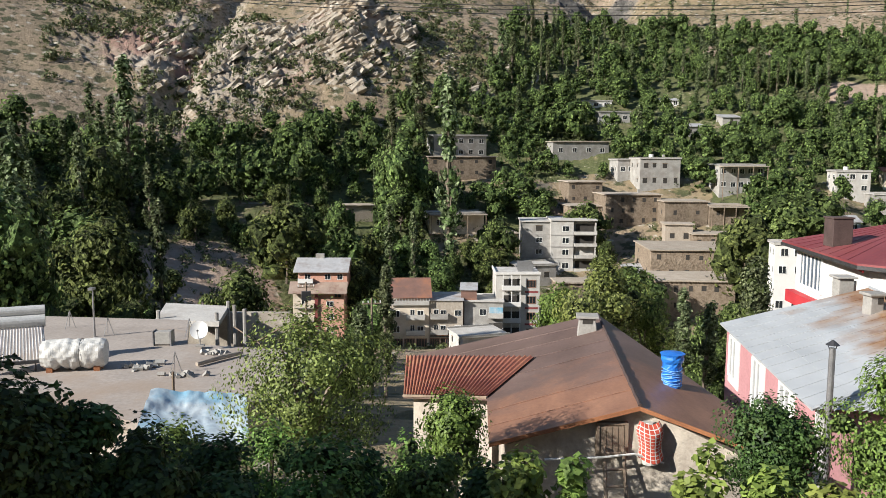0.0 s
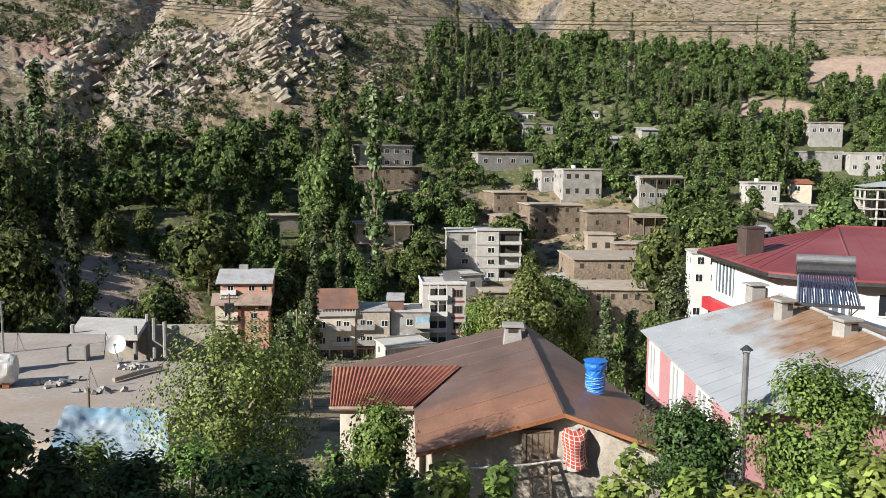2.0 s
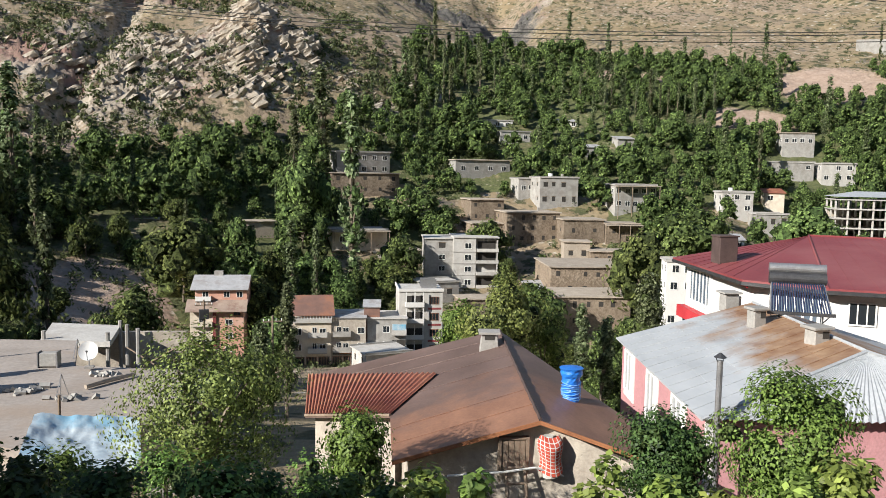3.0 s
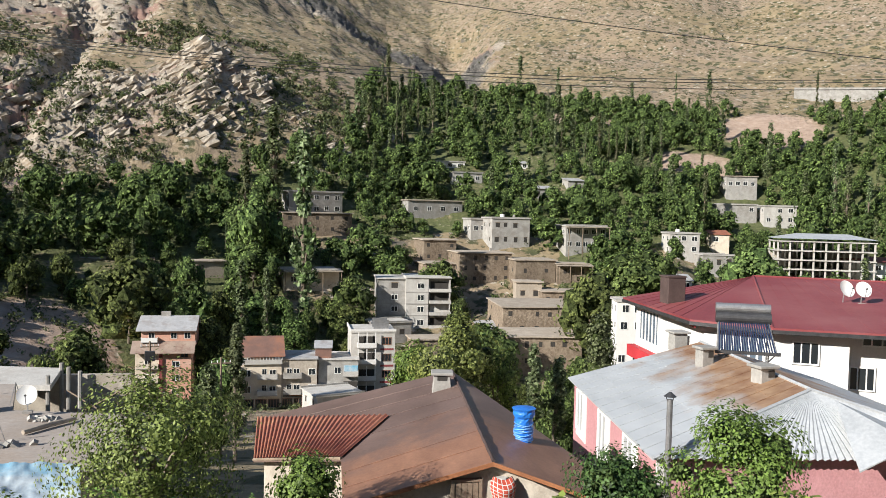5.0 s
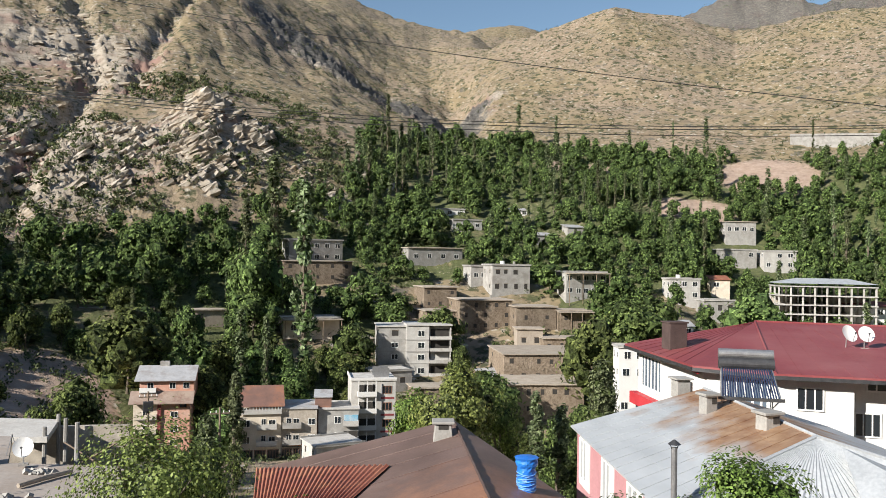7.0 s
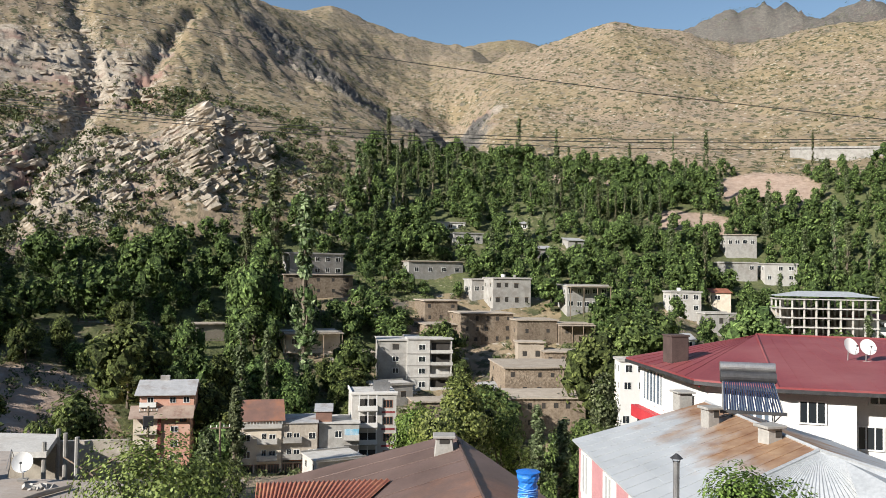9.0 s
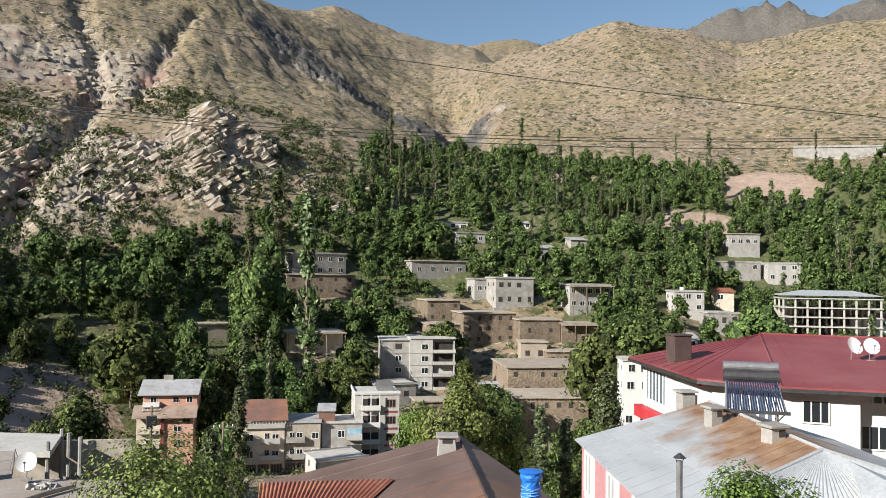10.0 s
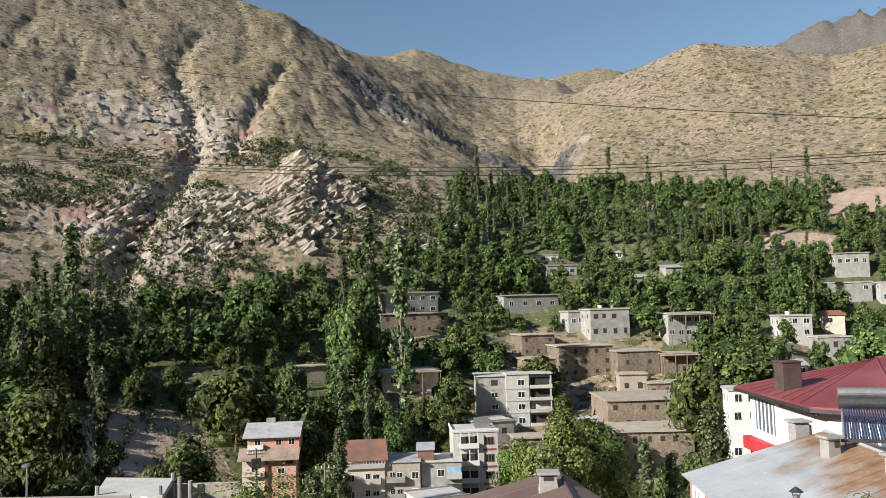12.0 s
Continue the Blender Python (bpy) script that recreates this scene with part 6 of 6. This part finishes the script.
for i, (x, y, d, az, z) in enumerate(spots):
    tall = d > 62 and rng_t.random() < (0.16 if az < -17 else 0.0 if d < 170 else 0.03 if d < 290 else 0.10)
    s = rng_t.triangular(0.5, 1.55, 0.8) * (1.0 if d < 330 else 0.92)
    if d < 150 and az > -21:
        s *= 0.6
    proto = rng_t.choice(poplars) if tall else rng_t.choice(near_protos) if d < 130 else rng_t.choice(protos)
    m = pose(x, y, float(z) - 0.4, 0, 0, rng_t.uniform(0, 360)) @ Matrix.Diagonal((s, s * rng_t.uniform(0.85, 1.15), s * rng_t.uniform(0.85, 1.2), 1))
    if i < 290:
        plant(proto, m)
    else:
        wood.append((proto, m))


def joined_crowns(name, items, leaf, label, keep):
    leaves, lumps = [], []
    for proto, m in items:
        co, inner = CROWNS[proto]
        co = co[: int(len(co) * keep)]
        mid = co.mean(axis=1, keepdims=True)
        co = mid + (co - mid) * 1.25
        mm = np.array(m)
        leaves.append(co @ mm[:3, :3].T + mm[:3, 3])
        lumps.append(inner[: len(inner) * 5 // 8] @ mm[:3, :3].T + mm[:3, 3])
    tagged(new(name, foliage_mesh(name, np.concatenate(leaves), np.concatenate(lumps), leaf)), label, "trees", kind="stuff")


joined_crowns("woods", [w for w in wood if w[0] in protos], LEAF_FAR, "dense green woods on the far hillside", 0.27)
joined_crowns("poplar_woods", [w for w in wood if w[0] in poplars], LEAF_POPLAR, "slender poplars standing in the far woods", 0.45)


# bushes on the rocks and the dry hills
def scrub(name, count, az0, az1, d0, d1, size, label, seed, leaves, thin):
    rng = np.random.default_rng(seed)
    az, d = np.radians(rng.uniform(az0, az1, count)), np.sqrt(rng.uniform(d0 ** 2, d1 ** 2, count))
    x, y = d * np.sin(az), d * np.cos(az)
    keep = fbm(x / 30, y / 30, 4, 51) > thin
    x, y = x[keep], y[keep]
    z = height(x, y)
    s = size * rng.uniform(0.5, 1.5, len(x))
    blocks = []
    for k in range(len(x)):
        c = rng.normal(size=(4, 3)) * (s[k] * 0.55)
        c[:, 2] = np.abs(c[:, 2]) * 0.7 + s[k] * 0.3
        blocks.append(leaf_cloud(rng, c + (x[k], y[k], z[k]), np.full(4, s[k] * 0.6), leaves, s[k] * 0.28))
    tagged(new(name, quads_mesh(name, np.concatenate(blocks), SCRUB)), label, "bushes", kind="stuff")


scrub("rock_bushes", 3000, -26, 12, 262, 420, 1.7, "green bushes growing between the rock beds", 5, 36, 0.47)
scrub("hill_bushes", 13000, -30, 44, 400, 950, 1.1, "scattered dry scrub on the bare mountains", 6, 14, 0.46)
scrub("mountain_trees", 5000, 24, 44, 1700, 2450, 2.6, "dark junipers scattered on the grey mountain", 8, 10, 0.46)
scrub("slope_bushes", 4200, -30, 44, 150, 290, 0.9, "low bushes on the village slope", 7, 26, 0.45)


# ---- beds of rock: tilted blocks that stand out of the slope ----
def rock_blocks(count, seed, centres):
    rng = np.random.default_rng(seed)
    verts, faces = [], []
    base = np.array([(x, y, z) for z in (-1, 0, 1) for x, y in ((-1, -1), (0, -1.1), (1, -1), (1, 1), (0, 1), (-1, 1))], float)
    quad = []
    for k in range(2):
        quad += [(k * 6 + i, k * 6 + (i + 1) % 6, k * 6 + 6 + (i + 1) % 6, k * 6 + 6 + i) for i in range(6)]
    quad += [(12, 13, 16, 17), (13, 14, 15, 16), (5, 4, 1, 0), (4, 3, 2, 1)]
    picks = []
    for k in range(count):
        cx, cy, rx, ry, turn, dip = centres[rng.integers(0, len(centres))]
        u, v = rng.normal(size=2) * 0.55
        v = round(v * 5) / 5 + rng.normal() * 0.04
        picks.append((cx + u * rx * math.cos(turn) - v * ry * math.sin(turn), cy + u * rx * math.sin(turn) + v * ry * math.cos(turn), dip))
    zz = height(np.array([q[0] for q in picks]), np.array([q[1] for q in picks]))
    for (x, y, dip), z in zip(picks, zz):
        size = np.array([rng.uniform(2.2, 4.6), rng.uniform(1.8, 3.2), rng.uniform(0.9, 1.6)]) * rng.uniform(0.35, 0.95)
        p = base * size * (1 + rng.uniform(-0.24, 0.24, (18, 3)))
        m = np.array(Euler((radians(rng.uniform(6, 14)), radians(-dip + rng.uniform(-3, 3)), radians(rng.uniform(-7, 7)))).to_matrix())
        p = p @ m.T + (x, y, z - size[2] * 0.5)
        n0 = len(verts)
        verts += [tuple(q) for q in p]
        faces += [tuple(i + n0 for i in q) for q in quad]
    mesh = Mesh()
    mesh.v, mesh.f = verts, faces
    return mesh


ROCK = surface("bedded_rock", (0.29, 0.25, 0.205), (0.53, 0.48, 0.415), 0.25, 1.6, 0.95, relief=0.9, depth=0.25, stain=(0.38, 0.30, 0.215), stain_scale=0.08)
solo("rock_outcrop", rock_blocks(480, 3, [(-41, 345, 8, 22, 0.1, 28), (-40, 328, 9, 16, 0.1, 28), (-36, 312, 10, 10, 0.1, 28), (-19, 338, 6, 8, 0.1, 24)]), ROCK, "pale grey crag of tilted rock beds", "rocks", kind="stuff")
solo("rock_outcrop", rock_blocks(190, 4, [(-75, 300, 20, 18, 0.4, 28), (-95, 315, 20, 24, 0.4, 26), (-62, 320, 12, 20, 0.4, 28)]), ROCK, "grey rock ribs stepping down the slope", "rocks", kind="stuff")
solo("rock_outcrop", rock_blocks(70, 5, [(0, 312, 20, 16, 0.2, 22), (30, 345, 9, 14, 0.2, 16), (-30, 296, 16, 8, 0.2, 26)]), ROCK, "broken grey rock among bushes", "rocks", kind="stuff")
solo("rock_outcrop", rock_blocks(110, 6, [(-105, 420, 22, 40, 0.2, 6), (-130, 470, 24, 50, 0.3, 6)]), ROCK, "dark banded cliffs on the mountain flank", "rocks", kind="stuff")
terrace_wall((-62.5, 216.1, -16.5), (-48.7, 219.7, -16.0), 2.6, PALE_CONCRETE, "pale concrete retaining wall below the village road")
terrace_wall((-43.8, 221.7, -16.5), (-37.2, 222.9, -16.0), 2.4, STONE, "dry stone retaining wall among the trees")
terrace_wall((241.1, 365.5, 61.2), (295.8, 339.7, 60.2), 4.6, CONCRETE, "long pale concrete retaining wall on the mountain road")


def utility_pole(x, y, z, top, label, box=False):
    p = thing("utility_pole", pose(x, y, z, 0, 0, 12), label, "utility pole")
    h = top - z
    part("pole", Mesh().tube([(0, 0, -1.5), (0, 0, h)], [0.17, 0.11], 8), WOOD, p)
    arm = part("cross_arm", Mesh().box(-1.1, -0.06, h - 0.75, 1.1, 0.06, h - 0.6), WOOD, p)
    for k in (-1.0, -0.4, 0.4, 1.0):
        part("insulator", Mesh().tube([(k, 0, h - 0.6), (k, 0, h - 0.35)], 0.06, 6), PVC, arm)
    if box:
        part("transformer", bevelled(Mesh().box(-0.6, -0.5, h - 2.4, 0.6, 0.1, h - 1.2), 0.05), DARK_METAL, p)


utility_pole(-8.2, 91.6, ground_z(-8.2, 91.6), -16.6, "dark wooden utility pole with a cross arm")
utility_pole(-17.8, 103.5, ground_z(-17.8, 103.5), -16.7, "dark utility pole carrying a transformer", True)


def roof_porch():
    """A small wooden porch with a blue sheet, between the two long stone houses."""
    p = thing("porch", front(71.2, 172.0, -27.5, 3, -12), "wooden porch with a blue sheet on its roof", "porch")
    for x in (-2.2, 0.0, 2.2):
        part("post", Mesh().tube([(x, 0, -4), (x, 0, 2.3)], 0.13, 6), WOOD, p)
    part("floor", Mesh().box(-2.6, -0.3, -0.2, 2.6, 3, 0), WOOD, p)
    part("roof", Mesh().slab([(-3.4, -0.5, 2.0), (2.8, -0.5, 2.35), (2.8, 3, 2.9), (-3.4, 3, 2.6)], 0.2), MUD_ROOF, p)
    part("blue_sheet", Mesh().sheet([[(-0.6 + 0.28 * k, -0.4 + 0.5 * j, 2.3 + 0.1 * j + 0.12 * math.sin(k * 1.9 + j)) for k in range(9)] for j in range(5)]), CORD, p, "crumpled blue sheet")
    part("rail", Mesh().box(-2.4, -0.2, 0.8, 2.4, -0.1, 0.95), WOOD, p)


roof_porch()

# ---- garden and street trees ----
make_tree("plum_tree", (5.67, 2.15, 2.93), 16000, 0.040, LEAF_OLIVE, 301, "olive-green fruit tree with light yellow-green leaves", "tree", 0.143, dense=0.0, m=pose(-2.84, 16.76, -9.23))
make_tree("young_tree", (3.88, 0.99, 2.19), 8000, 0.042, LEAF_BRIGHT, 302, "young leafy tree beside the shed wall", "tree", 0.108, m=pose(0.23, 16.00, -8.89))
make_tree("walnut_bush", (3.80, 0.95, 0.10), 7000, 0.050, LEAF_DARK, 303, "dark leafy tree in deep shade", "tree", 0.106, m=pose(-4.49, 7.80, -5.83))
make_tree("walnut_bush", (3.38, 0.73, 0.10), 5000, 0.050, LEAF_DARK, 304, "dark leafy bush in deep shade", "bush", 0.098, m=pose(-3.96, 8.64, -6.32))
make_tree("apple_tree", (4.15, 1.21, 2.58), 12000, 0.038, LEAF_DARK, 305, "grey-green shrub-like tree by the rose house", "tree", 0.113, m=pose(6.26, 14.73, -8.89))
make_tree("apple_tree", (4.75, 1.35, 2.43), 24000, 0.038, LEAF_BRIGHT, 306, "round bright green tree in front of the tin roof", "tree", 0.125, m=pose(7.73, 12.86, -8.41))
make_tree("grape_vine", (3.57, 0.77, 0.10), 4000, 0.070, LEAF_VINE, 307, "yellow-green grape vine climbing in the sun", "vine", 0.101, dense=0.0, m=pose(6.24, 9.06, -6.93))
make_tree("grape_vine", (3.01, 0.49, 0.10), 2000, 0.075, LEAF_VINE, 308, "light green grape vine shoots", "vine", 0.090, dense=0.0, m=pose(1.05, 9.95, -6.70))
make_tree("grape_vine", (2.88, 0.39, 0.10), 1300, 0.075, LEAF_VINE, 309, "light green grape vine shoots", "vine", 0.088, dense=0.0, m=pose(1.69, 9.86, -6.70))
make_tree("grape_vine", (3.24, 0.48, 0.10), 1500, 0.075, LEAF_VINE, 310, "sunlit grape vine shoots", "vine", 0.095, dense=0.0, m=pose(3.79, 10.86, -7.25))
make_tree("grape_vine", (2.92, 0.69, 0.10), 2000, 0.075, LEAF_VINE, 311, "sunlit grape vine below the shrub", "vine", 0.088, dense=0.0, m=pose(4.37, 10.10, -7.07))
make_tree("garden_bush", (3.26, 1.47, 0.10), 10000, 0.038, LEAF_BRIGHT, 312, "leafy green bush under the fruit tree", "bush", 0.095, m=pose(-3.09, 13.66, -8.09))
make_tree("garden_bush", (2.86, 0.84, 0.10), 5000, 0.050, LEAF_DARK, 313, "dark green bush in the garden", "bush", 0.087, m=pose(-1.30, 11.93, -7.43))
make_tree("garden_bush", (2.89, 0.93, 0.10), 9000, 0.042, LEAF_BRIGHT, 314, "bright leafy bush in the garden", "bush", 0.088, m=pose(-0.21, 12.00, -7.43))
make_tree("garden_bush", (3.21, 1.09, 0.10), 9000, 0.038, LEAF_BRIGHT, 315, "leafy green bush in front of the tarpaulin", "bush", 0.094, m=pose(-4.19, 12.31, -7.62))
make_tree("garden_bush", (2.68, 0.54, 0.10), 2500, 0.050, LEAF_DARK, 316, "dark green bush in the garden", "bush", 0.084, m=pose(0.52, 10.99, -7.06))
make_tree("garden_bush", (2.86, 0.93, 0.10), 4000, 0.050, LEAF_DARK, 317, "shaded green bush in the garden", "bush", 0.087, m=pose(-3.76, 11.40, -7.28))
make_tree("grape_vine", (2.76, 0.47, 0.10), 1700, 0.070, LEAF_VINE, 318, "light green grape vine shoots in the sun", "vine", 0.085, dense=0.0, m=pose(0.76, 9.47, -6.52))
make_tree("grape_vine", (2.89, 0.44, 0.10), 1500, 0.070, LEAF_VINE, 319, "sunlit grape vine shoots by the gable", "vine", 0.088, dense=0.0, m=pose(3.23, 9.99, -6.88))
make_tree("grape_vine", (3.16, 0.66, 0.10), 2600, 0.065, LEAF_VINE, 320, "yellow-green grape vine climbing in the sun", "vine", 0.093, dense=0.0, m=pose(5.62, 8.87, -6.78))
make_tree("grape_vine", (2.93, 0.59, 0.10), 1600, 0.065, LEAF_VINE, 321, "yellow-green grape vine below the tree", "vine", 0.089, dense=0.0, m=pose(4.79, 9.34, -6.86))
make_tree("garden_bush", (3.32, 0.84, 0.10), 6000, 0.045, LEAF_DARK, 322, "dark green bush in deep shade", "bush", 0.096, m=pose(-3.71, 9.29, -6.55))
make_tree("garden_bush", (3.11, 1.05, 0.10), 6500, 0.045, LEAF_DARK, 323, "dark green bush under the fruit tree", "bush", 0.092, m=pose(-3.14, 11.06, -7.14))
make_tree("garden_bush", (2.98, 0.93, 0.10), 6000, 0.042, LEAF_BRIGHT, 324, "leafy green bush under the fruit tree", "bush", 0.090, m=pose(-1.72, 10.87, -7.06))
make_tree("garden_bush", (3.15, 0.88, 0.10), 5000, 0.042, LEAF_BRIGHT, 325, "leafy green bush beside the shed", "bush", 0.093, m=pose(-0.64, 13.99, -8.16))
make_tree("mulberry_tree", (9.09, 2.86, 4.04), 15000, 0.095, LEAF_OLIVE, 326, "sunlit yellow-green tree behind the brown roof", "tree", 0.200, m=pose(9.41, 47.07, -15.92))
make_tree("mulberry_tree", (7.99, 1.82, 3.97), 8000, 0.095, LEAF_BRIGHT, 327, "bright green tree behind the brown roof", "tree", 0.190, m=pose(13.07, 50.33, -17.02))
make_tree("mulberry_tree", (8.59, 1.93, 5.12), 9000, 0.095, LEAF_BRIGHT, 328, "green tree beside the white apartment block", "tree", 0.200, m=pose(7.94, 54.42, -17.94))
make_tree("poplar_tree", (9.68, 0.72, 3.37), 2500, 0.140, LEAF_POPLAR, 329, "narrow poplar between the houses", "tree", 0.200, dense=0.7, m=pose(17.45, 57.41, -19.15))
make_tree("poplar_tree", (8.80, 0.78, 2.71), 2500, 0.140, LEAF_POPLAR, 330, "narrow poplar between the houses", "tree", 0.200, dense=0.7, m=pose(19.88, 58.73, -19.58))
make_tree("poplar_tree", (13.68, 1.86, 7.12), 3000, 0.180, LEAF_POPLAR, 331, "bushy poplar beside the stone house", "tree", 0.200, dense=0.7, m=pose(28.56, 72.58, -23.50))
make_tree("poplar_tree", (14.06, 1.07, 1.71), 3500, 0.160, LEAF_POPLAR, 332, "tall narrow dark poplar by the street", "tree", 0.200, dense=0.7, m=pose(-5.73, 79.79, -24.91))
make_tree("poplar_tree", (9.44, 1.07, 1.97), 2000, 0.160, LEAF_POPLAR, 333, "narrow young poplar by the street", "tree", 0.200, dense=0.7, m=pose(-7.84, 75.59, -23.66))
make_tree("poplar_tree", (22.43, 2.02, 0.10), 1100, 0.360, LEAF_POPLAR, 362, "tall slender poplar with grey-green leaves", "tree", 0.200, dense=0.7, m=pose(-12.03, 179.60, -32.42))
# two trees outside the view, added to throw shade on the bushes
make_tree("walnut_tree", (8.2, 3.6, 1.0), 12000, 0.12, LEAF_DARK, 900, "unseen dark walnut tree added to shade the garden", "tree", 0.25, m=pose(-11.5, 4.2, -5.0))
make_tree("walnut_tree", (7.6, 2.6, 1.0), 9000, 0.12, LEAF_DARK, 901, "unseen dark walnut tree added to shade the garden", "tree", 0.25, m=pose(-9.6, 6.8, -5.8))
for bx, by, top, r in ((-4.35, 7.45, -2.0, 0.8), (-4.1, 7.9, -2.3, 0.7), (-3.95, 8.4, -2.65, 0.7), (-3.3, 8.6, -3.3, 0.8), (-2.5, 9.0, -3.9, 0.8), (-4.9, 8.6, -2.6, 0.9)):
    # the dark leaf colour stands in for some of the deep shade here
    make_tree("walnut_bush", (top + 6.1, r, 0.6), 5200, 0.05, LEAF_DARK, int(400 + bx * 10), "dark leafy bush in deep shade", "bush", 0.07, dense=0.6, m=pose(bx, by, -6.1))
# ---- cables across the valley, poles ----
cable((-29.65, 63.41, 20.90), (49.99, 49.00, 10.67), 1.10, 0.028)
cable((-29.44, 63.51, 12.64), (49.99, 49.00, 10.35), 1.80, 0.028)
cable((-29.43, 63.51, 12.51), (49.99, 49.00, 9.78), 1.80, 0.028)
cable((-31.13, 67.13, 13.70), (52.85, 51.80, 11.11), 1.90, 0.028)
